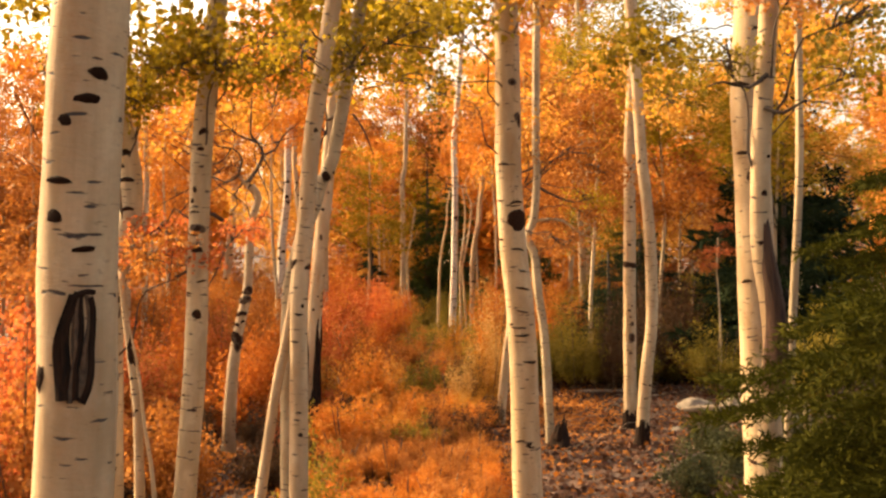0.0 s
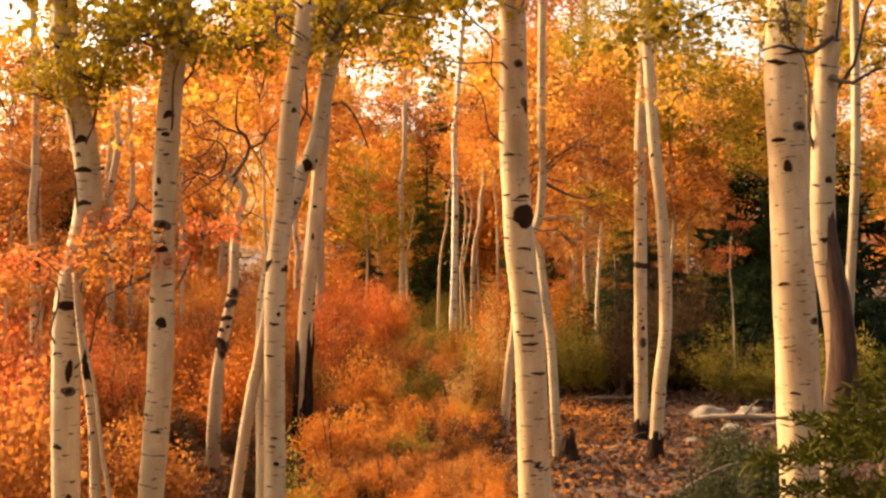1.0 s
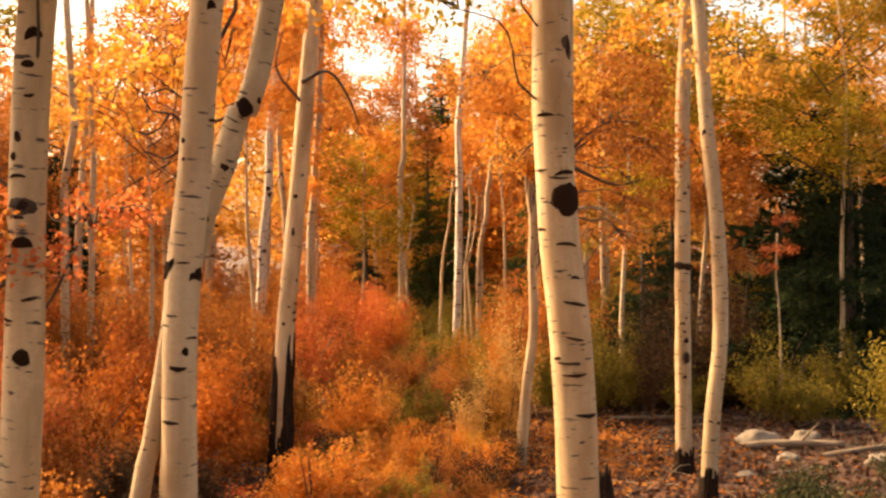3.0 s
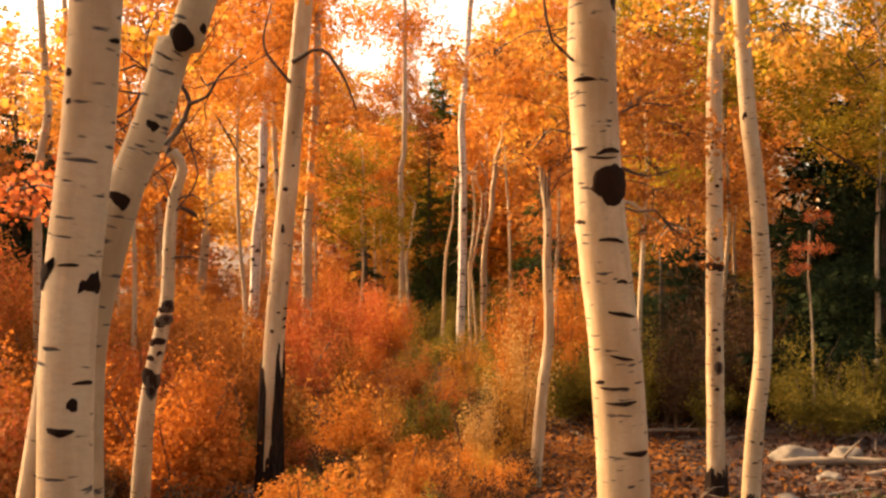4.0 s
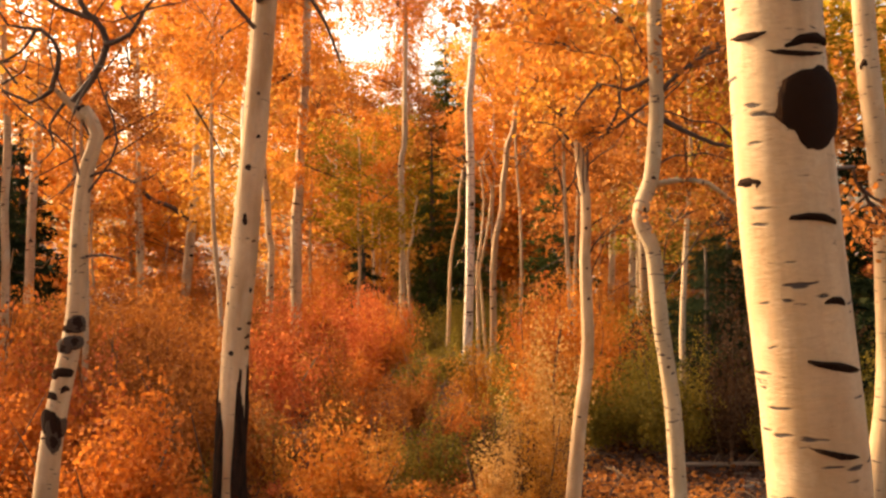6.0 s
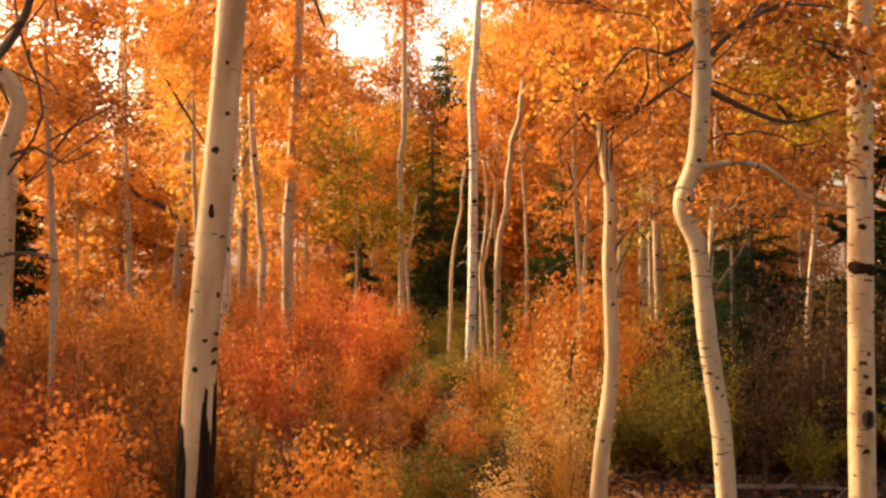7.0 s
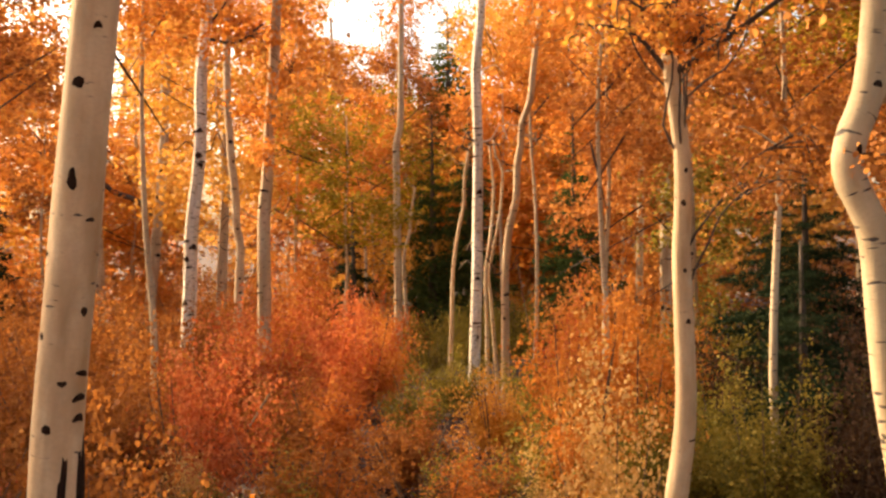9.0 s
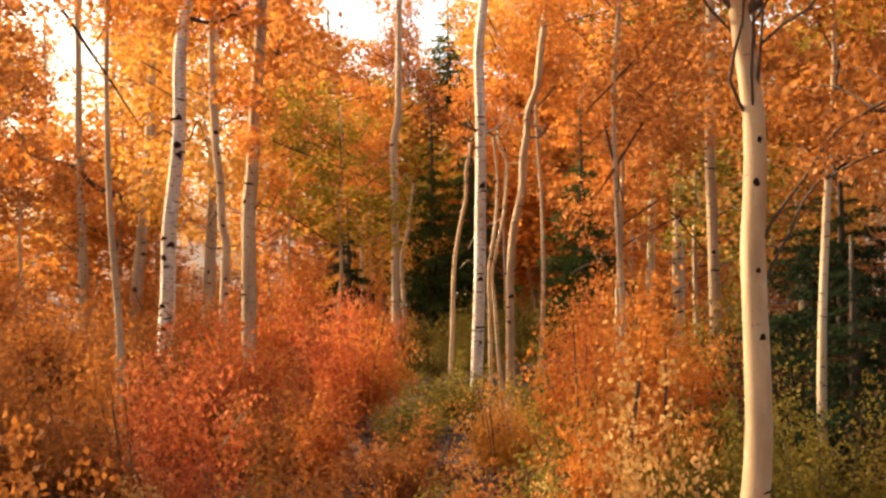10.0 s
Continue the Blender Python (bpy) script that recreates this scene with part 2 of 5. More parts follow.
def leaf_mesh(name, centres, size, rng, droop=0.35, slim=0.85, oval=False):
    """Leaves at the given centres: folded blades turned every way, hanging a little; oval ones have a rounder outline."""
    n = len(centres)
    d = rng.normal(size=(n, 3))
    d[:, 2] -= droop * 1.5
    d /= np.linalg.norm(d, axis=1)[:, None]
    up = rng.normal(size=(n, 3))
    w = np.cross(d, up)
    w /= np.linalg.norm(w, axis=1)[:, None]
    up = np.cross(w, d)
    s = size * rng.uniform(0.65, 1.3, size=(n, 1))
    c = np.asarray(centres)
    if oval:
        v = np.empty((n, 6, 3))
        fold = up * s * rng.uniform(0.04, 0.2, size=(n, 1))
        v[:, 0] = c - d * s * 0.46
        v[:, 1] = c - d * s * 0.24 + w * s * 0.36 + fold
        v[:, 2] = c + d * s * 0.16 + w * s * 0.38 + fold
        v[:, 3] = c + d * s * 0.55 - up * s * 0.06
        v[:, 4] = c + d * s * 0.16 - w * s * 0.38 + fold
        v[:, 5] = c - d * s * 0.24 - w * s * 0.36 + fold
        return tri_mesh(name, v.reshape(-1, 3), (np.arange(n)[:, None, None] * 6 + np.array([[0, 1, 5], [1, 2, 4], [1, 4, 5], [2, 3, 4]])[None]).reshape(-1, 3))
    v = np.empty((n, 4, 3))
    v[:, 0] = c - d * s * 0.5
    v[:, 1] = c + w * s * 0.5 * slim + up * s * 0.13 + d * s * 0.04
    v[:, 2] = c + d * s * 0.5
    v[:, 3] = c - w * s * 0.5 * slim + up * s * 0.13 + d * s * 0.04
    return tri_mesh(name, v.reshape(-1, 3), (np.arange(n)[:, None, None] * 4 + np.array([[0, 1, 2], [0, 2, 3]])[None]).reshape(-1, 3))


def tri_mesh(name, verts, tris):
    mesh = bpy.data.meshes.new(name)
    mesh.vertices.add(len(verts))
    mesh.vertices.foreach_set("co", np.asarray(verts, dtype=np.float32).ravel())
    mesh.loops.add(len(tris) * 3)
    mesh.loops.foreach_set("vertex_index", np.asarray(tris, dtype=np.int32).ravel())
    mesh.polygons.add(len(tris))
    mesh.polygons.foreach_set("loop_start", np.arange(len(tris), dtype=np.int32) * 3)
    mesh.update(calc_edges=True)
    return mesh


def clumped(rng, radii, clumps, per, spread, hollow=0.3):
    """Leaf centres in clumps through an ellipsoid, fewer near its middle."""
    v = rng.normal(size=(clumps, 3))
    v /= np.linalg.norm(v, axis=1)[:, None]
    r = rng.uniform(hollow, 1.0, size=(clumps, 1)) ** 0.6
    c = v * r * np.array(radii)
    pts = np.repeat(c, per, axis=0)
    return pts + rng.normal(size=pts.shape) * spread * np.array([1, 1, 0.75]), c


STICKS = []


def stick(name, parent, a, z, r, material):
    """A thin tapered branch from a to z, a shared mesh stretched to its length."""
    if not STICKS:
        for k in range(4):
            q = random.Random(k + 3)
            STICKS.append(tube([(0, 0, 0), (q.uniform(-4, 4), q.uniform(-4, 4), 0.35), (q.uniform(-3, 3), q.uniform(-3, 3), 0.7), (0, 0, 1)], 1.0, 0.25, 5, 100.0, 0.0))
    a, z = Vector(a), Vector(z)
    d = z - a
    turn = d.to_track_quat('Z', 'Y').to_matrix().to_4x4()
    k = int(abs(a.x * 13 + z.z * 29)) % 4
    key = (k, material.name)
    if key not in STICK_OF:
        m = STICKS[k].copy()
        m.materials.clear()
        m.materials.append(material)
        STICK_OF[key] = m
    return part(name, STICK_OF[key], material, parent, "", Matrix.Translation(a) @ turn @ Matrix.Diagonal((r, r, d.length, 1)))


STICK_OF = {}


# ---- leaf clouds, built once for each colour and shared ----
CLOUDS = {}


def bush_points(rng, branches, per, slim, tall):
    """Leaf places along stems that fan out of one foot: uneven, feathery, about 1.3 m wide and 1.1 m high, foot at the origin."""
    out = []
    for k in range(branches):
        a = rng.uniform(0, 6.283)
        e = rng.uniform(0.05, 0.95) ** 0.7
        top = np.array([math.cos(a) * 0.62 * e * slim, math.sin(a) * 0.62 * e * slim, rng.uniform(0.45, 1.12) * (1.05 - 0.5 * e * e) * tall])
        for j in range(per):
            t = rng.uniform(0.22, 1.0) ** 0.75
            p = top * np.array([t ** 1.4, t ** 1.4, t])
            out.append(p + rng.normal(size=3) * np.array([0.085, 0.085, 0.065]) * (0.45 + 0.75 * (1 - t) + 0.25 * rng.uniform()))
    return np.array(out)


def cloud(kind, material, variant, oval=False):
    """kind: spray (near twigs' leaves), bush, crown, far. Unit: metres, middle at the origin (bush: foot)."""
    key = (kind, material.name, variant, oval)
    if key not in CLOUDS:
        rng = np.random.default_rng(sum(map(ord, kind + material.name)) * 7 + variant)
        if kind in ("bush", "low_bush", "tall_bush", "wide_bush"):
            slim, tall = {"bush": (1, 1), "low_bush": (1, 0.55), "tall_bush": (0.8, 1.75), "wide_bush": (1, 1)}[kind]
            branches, per, size = (46, 96, 0.027) if kind == "wide_bush" else (34, 92, 0.034)
            pts = bush_points(rng, branches, per, slim, tall)
            c = pts[::40]
        else:
            radii, clumps, per, spread, size = {
                "spray": ((0.55, 0.45, 0.30), 36, 21, 0.075, 0.043),
                "crown": ((1.1, 1.0, 1.0), 140, 42, 0.115, 0.055),
                "far": ((1.7, 1.4, 1.6), 125, 28, 0.17, 0.108),
                "rear": ((1.7, 1.4, 1.6), 70, 12, 0.2, 0.24)}[kind]
            pts, c = clumped(rng, radii, clumps, per, spread, 0.1)
            # boughs leave gaps between them
            shift = rng.uniform(0, 50, size=3)
            f = 2.2 / radii[0]
            keep = np.array([noise.noise(Vector(p * f + shift)) > -0.12 for p in c])
            pts, c = pts[np.repeat(keep, per)], c[keep]
            pts = pts[rng.uniform(size=len(pts)) < 0.95]
        mesh = leaf_mesh(kind + "_leaves", pts, size, rng, oval=oval or kind == "spray")
        mesh.materials.append(material)
        CLOUDS[key] = (mesh, c)
    return CLOUDS[key]


def thing(name, place, label, category, group="", kind=""):
    ob = new(name)
    ob.empty_display_size = 0.1
    ob.matrix_basis = place
    return tagged(ob, label, category, group, kind)


def knot_mesh(k, fine, material):
    """One of five ragged knots; the great ones are finer."""
    key = (k, fine, material.name)
    if key not in KNOT_OF:
        bm = bmesh.new()
        bmesh.ops.create_icosphere(bm, subdivisions=3 if fine else 2, radius=1.0)
        for v in bm.verts:
            q = v.co + Vector((k * 7.3, 0, 0))
            v.co *= 1 + (0.12 if fine else 0.4) * noise.noise(q * 1.4) + (0.12 if fine else 0.26) * noise.noise(q * 3.6) + 0.14 * noise.noise(q * 9)
            # wrapped about the stem, ends drooping or lifted like an eyebrow
            v.co.y += 1.6 * v.co.x ** 2
            if not fine:
                v.co.z += (-1.0, 0.6, 0.0, -0.7, -1.3)[k] * v.co.x ** 2
        data = bpy.data.meshes.new("knot")
        bm.to_mesh(data)
        bm.free()
        data.polygons.foreach_set("use_smooth", np.ones(len(data.polygons), dtype=bool))
        data.materials.append(material)
        KNOT_OF[key] = data
    return KNOT_OF[key]


KNOT_OF = {}


def at_height(line, z):
    for a, b in zip(line, line[1:]):
        if a.z <= z <= b.z:
            return a.lerp(b, (z - a.z) / max(1e-6, b.z - a.z))
    return line[-1]


def aspen(y, pts, r0, r1, label, bark=None, knots=(), top=7.0, char=0.0, sprays=(), limbs=(), group="", random_knots=0, sides=14, scar=None):
    """An aspen whose stem leans and bends through pts, (x, z) in the plane y. knots: (height, side -1..1, half width, half height).
    sprays: (x, y, z, scale, material) leaf masses on limbs of their own. limbs: bare crooked branches, lists of points."""
    bark = bark or BARK
    rng = random.Random(int(y * 100) + int(pts[0][0] * 100))
    x0, z0 = pts[0]
    slope = (pts[1][0] - x0) / (pts[1][1] - z0)
    gz = ground_z(x0, y)
    full = [(x, y, z) for x, z in pts]
    if z0 > gz + 0.15:
        full.insert(0, (x0 + slope * (gz - z0) * 0.8, y, gz - 0.12))
    else:
        full[0] = (x0, y, gz - 0.12)
    # the stem goes on upwards with a calming bend
    (xa, _, za), (xb, yb, zb) = full[-2], full[-1]
    lean = max(-0.22, min(0.22, (xb - xa) / max(0.1, zb - za)))
    z, x = zb, xb
    while z < top:
        z += 0.9
        lean = lean * 0.75 + rng.uniform(-0.05, 0.05)
        x += lean * 0.9
        full.append((x, yb, z))
    origin = Vector(full[0]) + Vector((0, 0, 0.12))
    if top >= 5 and y < 13:
        tx, ty, tz = full[-1]
        sprays = list(sprays) + [(tx + ox, ty + oy, tz + oz, 1.5, LIME if y < 8 else GOLD) for ox, oy, oz in ((-0.5, 0.2, -0.7), (0.5, -0.1, -0.5), (0.05, 0.3, 0.2))]
    root = thing("aspen_tree", Matrix.Translation(origin), label, "tree", group)
    local = [Vector(p) - origin for p in full]
    seed = rng.uniform(0, 20)
    trunk = part("trunk", tube(local, r0, r1, sides, 0.10, 0.07, r0 * 0.35, seed), bark, root)
    line = smooth_line(local, 0.10)
    height = local[-1].z

    def radius(zz):
        return r0 + (r1 - r0) * max(0, min(1, zz / height))

    marks = list(knots)
    for k in range(random_knots):
        eye = rng.random() < 0.45
        r_mark = r0 * (1.6 if group else 1.0)
        marks.append((gz + rng.uniform(0.4, 3.4), rng.uniform(-0.97, 0.97), r_mark * (rng.uniform(0.2, 0.36) if eye else rng.uniform(0.3, 0.55)), r_mark * (rng.uniform(0.13, 0.26) if eye else rng.uniform(0.05, 0.10))))
    for zz, side, hw, hh in marks:
        p = at_height(line, zz - origin.z)
        a = math.asin(max(-1, min(1, side)))
        out = Vector((math.sin(a), -math.cos(a), 0))
        rr = radius(zz - origin.z)
        m = Matrix.Translation(p + out * (rr - 0.001)) @ Matrix.Rotation(a, 4, 'Z') @ Matrix.Rotation(rng.uniform(-0.2, 0.2), 4, 'Y') @ Matrix.Diagonal((hw, min(hw, rr) * 0.15 + 0.0025, hh, 1))
        big, shape = hw > 0.028 and hh > 0.018 and not group, rng.randrange(5)
        knot = part("knot", knot_mesh(shape, big, KNOT), KNOT, root, "", m)
        if big and hw < 0.045:
            part("knot_rim", knot_mesh((shape + 1) % 5, True, RIM), RIM, knot, "brown rim of bark", Matrix.Diagonal((1.12, 0.85, 1.10, 1)))
    if scar:
        # a healed wound: upright lips of dark bark about a blackened hollow
        z0, z1, side, half = scar
        middle = at_height(line, (z0 + z1) / 2 - origin.z)
        a0 = math.asin(side)
        out = Vector((math.sin(a0), -math.cos(a0), 0))
        hollow = Matrix.Translation(middle + out * (radius((z0 + z1) / 2 - origin.z) - 0.012)) @ Matrix.Rotation(a0, 4, 'Z') @ Matrix.Diagonal((half * 0.95, 0.014, (z1 - z0) * 0.46, 1))
        part("scar_hollow", knot_mesh(2, True, RIM), RIM, root, "dark hollow of an old wound", hollow)
        for k, (offset, thick, wood) in enumerate(((-1.05, 0.015, BURNT), (-0.78, 0.011, BURNT), (-0.15, 0.008, RIM), (0.12, 0.010, BURNT), (0.70, 0.009, RIM), (0.95, 0.012, BURNT))):
            ridge = []
            for t in (0.0, 0.12, 0.3, 0.5, 0.7, 0.88, 1.0):
                zz = z0 + (z1 - z0) * (t + 0.03 * math.sin(k * 2.1)) - origin.z
                wide = math.sin(math.pi * (0.10 + 0.80 * t)) ** 0.55 * (1.05 - 0.15 * t)
                a = a0 + half / r0 * (offset * wide + 0.10 * math.sin(k * 5 + t * 9)) + 0.20 * (t - 0.5)
                ridge.append(at_height(line, zz) + Vector((math.sin(a), -math.cos(a), 0)) * (radius(zz) - 0.003))
            part("scar_ridge", tube(ridge, thick, thick * 0.6, 8, 0.012, 0.7, 0, k * 2.3), wood, root)
        brow = []
        for t in (0.0, 0.35, 0.7, 1.0):
            zz = z1 - 0.006 + 0.012 * math.sin(2.2 * t) - origin.z
            a = a0 + (-0.25 + 1.35 * t) * half / r0
            brow.append(at_height(line, zz) + Vector((math.sin(a), -math.cos(a), 0)) * (radius(zz) - 0.002))
        part("scar_ridge", tube(brow, 0.009, 0.005, 8, 0.012, 0.6, 0, 4.0), BURNT, root)
    if char > 0:
        # charred strips of old bark standing off the foot of the stem, one pale strip left between them
        for k in range(15):
            a = -math.pi / 2 + (k - 7) * 0.30 + rng.uniform(-0.08, 0.08)
            out = Vector((math.cos(a), math.sin(a), 0))
            share = rng.uniform(0.7, 1.0) if char < 0.6 else rng.uniform(0.15, 0.34) if k in (6, 7) else (rng.uniform(0.35, 0.6) if k == 8 else rng.uniform(0.72, 1.0))
            h = char * share
            foot = [at_height(line, hh) + out * (radius(hh) - r0 * sink) for hh, sink in ((-0.04, -0.10), (h * 0.3, 0.02), (h * 0.6, 0.08), (h * 0.85, 0.06), (h, 0.22))]
            part("charred_strip", tube(foot, r0 * 0.30, r0 * 0.18, 7, 0.05, 0.9, 0.0, k * 3.7), BURNT, root)
    for branch in limbs:
        b = [Vector(q) - origin for q in branch[1]]
        part("limb", tube(b, branch[0], branch[0] * 0.3, 7, 0.06, 0.1, 0, 1.0), bark if branch[2] is True else branch[2] or TWIG, root)
    for i, (sx, sy, sz, scale, material) in enumerate(sprays):
        c = Vector((sx, sy, sz)) - origin
        mesh, clumps = cloud("spray" if scale < 1.6 else "crown", material, i % 3)
        reach = (Vector((c.x, c.y, 0)) - Vector((line[-1].x, line[-1].y, 0))).length
        base = at_height(line, min(height - 0.4, max(0.5, c.z + 0.05 if reach > 0.6 else c.z - 0.35 - 0.3 * reach)))
        k = scale if scale < 1.6 else scale / 1.7
        mid = base.lerp(c, 0.5) + Vector((0, 0, 0.12))
        side = Vector((rng.uniform(-.16, .16), rng.uniform(-.1, .1), rng.uniform(-.05, .1))) * min(1.0, max(0.1, (c - base).length - 0.3))
        twigs = [([base, base.lerp(mid, 0.35) + side, base.lerp(mid, 0.7) - side * 0.3, mid - side * 0.7, mid.lerp(c, 0.5) + side * 0.5, c], 0.006, 0.0025)]
        for q in clumps[::3]:
            tip = c + Vector(q) * k
            j = c.lerp(tip, 0.5) + Vector((rng.uniform(-.06, .06), rng.uniform(-.06, .06), rng.uniform(-.02, .06)))
            twigs.append(([mid.lerp(c, rng.uniform(0.4, 1.0)), j, tip], 0.005, 0.0018))
        bough = part("limb", joined_tubes("limb", twigs, 5, 0.1), TWIG, root)
        m = Matrix.Translation(c) @ Matrix.Rotation(rng.uniform(0, 6.28), 4, 'Z') @ Matrix.Diagonal((k, k, k, 1))
        part("foliage", mesh, material, bough, "", m)
    return root


def shrub(x, y, w, h, material, label, group=""):
    """A many-stemmed shrub: stems fan out of the ground, leaves in clumps about them."""
    rng = random.Random(int(x * 131) * 7 + int(y * 57))
    gz = ground_z(x, y)
    root = thing("shrub", Matrix.Translation((x, y, gz)), label, "shrub", group)
    for k in range(4 if w < 1.0 else 7):
        a = rng.uniform(0, 6.28)
        e = rng.uniform(0.2, 0.75)
        stick("stem", root, (math.cos(a) * 0.04, math.sin(a) * 0.04, -0.03), (math.cos(a) * w * 0.5 * e, math.sin(a) * w * 0.5 * e, h * rng.uniform(0.4, 0.75)), rng.uniform(0.002, 0.004), STEM)
    n = 1 if w < 0.9 else (2 if w < 1.7 else 3)
    if material == ORANGE and ((x < 0.5 and y < 17.9 and not (x > -1.2 and y < 12.5)) or (x < -2.2 and y < 25)):
        material = EMBER
    for k in range(n):
        # russet replaces brighter leaves by place: the brush's shade is put into colour
        mat = (RUSSET if 11 < y < 16 else RUST if y < 16 else ORANGE) if (material == RED and (k == 1 or (k == 2 and 12.3 < y < 15))) else (RUSSET if material == RUST and y > 11.8 else RUSSET if material == EMBER and (12.3 < y < 17.0 or (x < -2.4 and 12.3 < y < 25)) and (k != 1 or x < -1.4) else material)
        habit = "bush" if 0.62 < h / w < 1.25 else ("low_bush" if h / w <= 0.62 else "tall_bush")
        unit_w, unit_h = {"bush": (1.3, 1.08), "low_bush": (1.3, 0.62), "tall_bush": (1.05, 1.85)}[habit]
        share = 1.0 if n == 1 else rng.uniform(0.7, 0.9)
        sc = w / unit_w * share
        mesh, _ = cloud("wide_bush" if habit == "bush" and sc > 0.95 else habit, mat, rng.randrange(3), y < 10.4)
        sz = max(sc * 0.75, min(sc * 1.3, h / unit_h * (1.0 if k == 0 else rng.uniform(0.6, 0.95))))
        a = rng.uniform(0, 6.28)
        off = Vector((math.cos(a), math.sin(a), 0)) * (w * 0.5 * (1 - share) * 1.6)
        part("foliage", mesh, mat, root, "", Matrix.Translation(off) @ Matrix.Rotation(rng.uniform(0, 6.28), 4, 'Z') @ Matrix.Diagonal((sc, sc, sz, 1)))
    return root


def sapling(x, y, h, w, low, materials, label, group="", kind="crown", r=0.035):
    """A slender leafy tree: a thin stem with limbs and leaf masses from height low upwards."""
    rng = random.Random(int(x * 173) * 3 + int(y * 91))
    gz = ground_z(x, y)
    root = thing("leafy_tree", Matrix.Translation((x, y, gz)), label, "tree", group)
    pts = [Vector((rng.uniform(-.06, .06) * (t > 0), rng.uniform(-.05, .05) * (t > 0), t * h * 0.93 - (0.1 if t == 0 else 0))) for t in (0, .2, .4, .6, .8, 1)]
    part("trunk", tube(pts, r, r * 0.25, 8, 0.3, 0.05, r * 0.4, rng.uniform(0, 9)), BARK_FAR, root)
    unit = {"crown": 1.15, "far": 1.8, "rear": 1.8}[kind]
    n = max(2, int((h - low) / (unit * 0.95)) + 1)
    for k in range(n):
        t = (k + 0.5) / n
        zc = low + (h - low) * t
        wide = w * 0.5 * (0.55 + 0.7 * math.sin(math.pi * min(1, t * 0.8 + 0.12)))
        a = rng.uniform(0, 6.28)
        reach = wide * rng.uniform(0.1, 0.55)
        stem = at_height(pts, zc)
        c = stem + Vector((math.cos(a) * reach, math.sin(a) * reach, 0))
        mat = materials[rng.randrange(len(materials))]
        mesh, clumps = cloud(kind, mat, rng.randrange(3))
        s = wide / unit * rng.uniform(0.85, 1.15)
        sz = (h - low) / n / unit * rng.uniform(0.65, 0.85)
        part("foliage", mesh, mat, root, "", Matrix.Translation(c) @ Matrix.Rotation(rng.uniform(0, 6.28), 4, 'Z') @ Matrix.Diagonal((s, s, max(sz, s * 0.55), 1)))
        for q in clumps[::26]:
            tip = c + Vector((q[0] * s, q[1] * s, q[2] * sz))
            b = at_height(pts, max(0.2, tip.z - 0.35))
            stick("limb", root, b, tip, r * 0.14, TWIG)
    return root


# ---- conifers ----
def bough_mesh(name, length, rng, twigs, needles, size, spread=0.42):
    """A flat drooping conifer bough along +x: side twigs set with needles."""
    cs, ds = [], []
    for k in range(twigs):
        t = (k + 0.5) / twigs
        side = 1 if k % 2 else -1
        base = np.array([t * length, 0, -0.22 * length * t * t])
        tl = spread * length * (1.05 - 0.8 * t) * rng.uniform(0.7, 1.1)
        d = np.array([0.75, side * 0.85, rng.uniform(-0.35, 0.05)])
        d /= np.linalg.norm(d)
        for j in range(needles):
            u = (j + rng.uniform()) / needles
            cs.append(base + d * tl * u + np.array([0, 0, -0.10 * tl * u * u]) + rng.normal(size=3) * size * 0.12)
            ds.append(d)
    for j in range(needles * 2):
        t = j / (needles * 2)
        cs.append(np.array([t * length * 1.06, 0, -0.22 * length * t * t]) + rng.normal(size=3) * size * 0.15)
        ds.append(np.array([1, 0, -0.2]))
    cs, ds = np.array(cs), np.array(ds)
    n = len(cs)
    d = ds + rng.normal(size=(n, 3)) * 0.75
    d /= np.linalg.norm(d, axis=1)[:, None]
    w = np.cross(d, rng.normal(size=(n, 3)))
    w /= np.linalg.norm(w, axis=1)[:, None]
    s = size * rng.uniform(0.7, 1.2, size=(n, 1))
    v = np.empty((n, 4, 3))
    v[:, 0] = cs
    thin = 0.11 if size > 0.03 else 0.095
    v[:, 1] = cs + d * s * 0.5 + w * s * thin
    v[:, 2] = cs + d * s
    v[:, 3] = cs + d * s * 0.5 - w * s * thin
    return tri_mesh(name, v.reshape(-1, 3), (np.arange(n)[:, None, None] * 4 + np.array([[0, 1, 2], [0, 2, 3]])[None]).reshape(-1, 3))


BOUGHS = {}


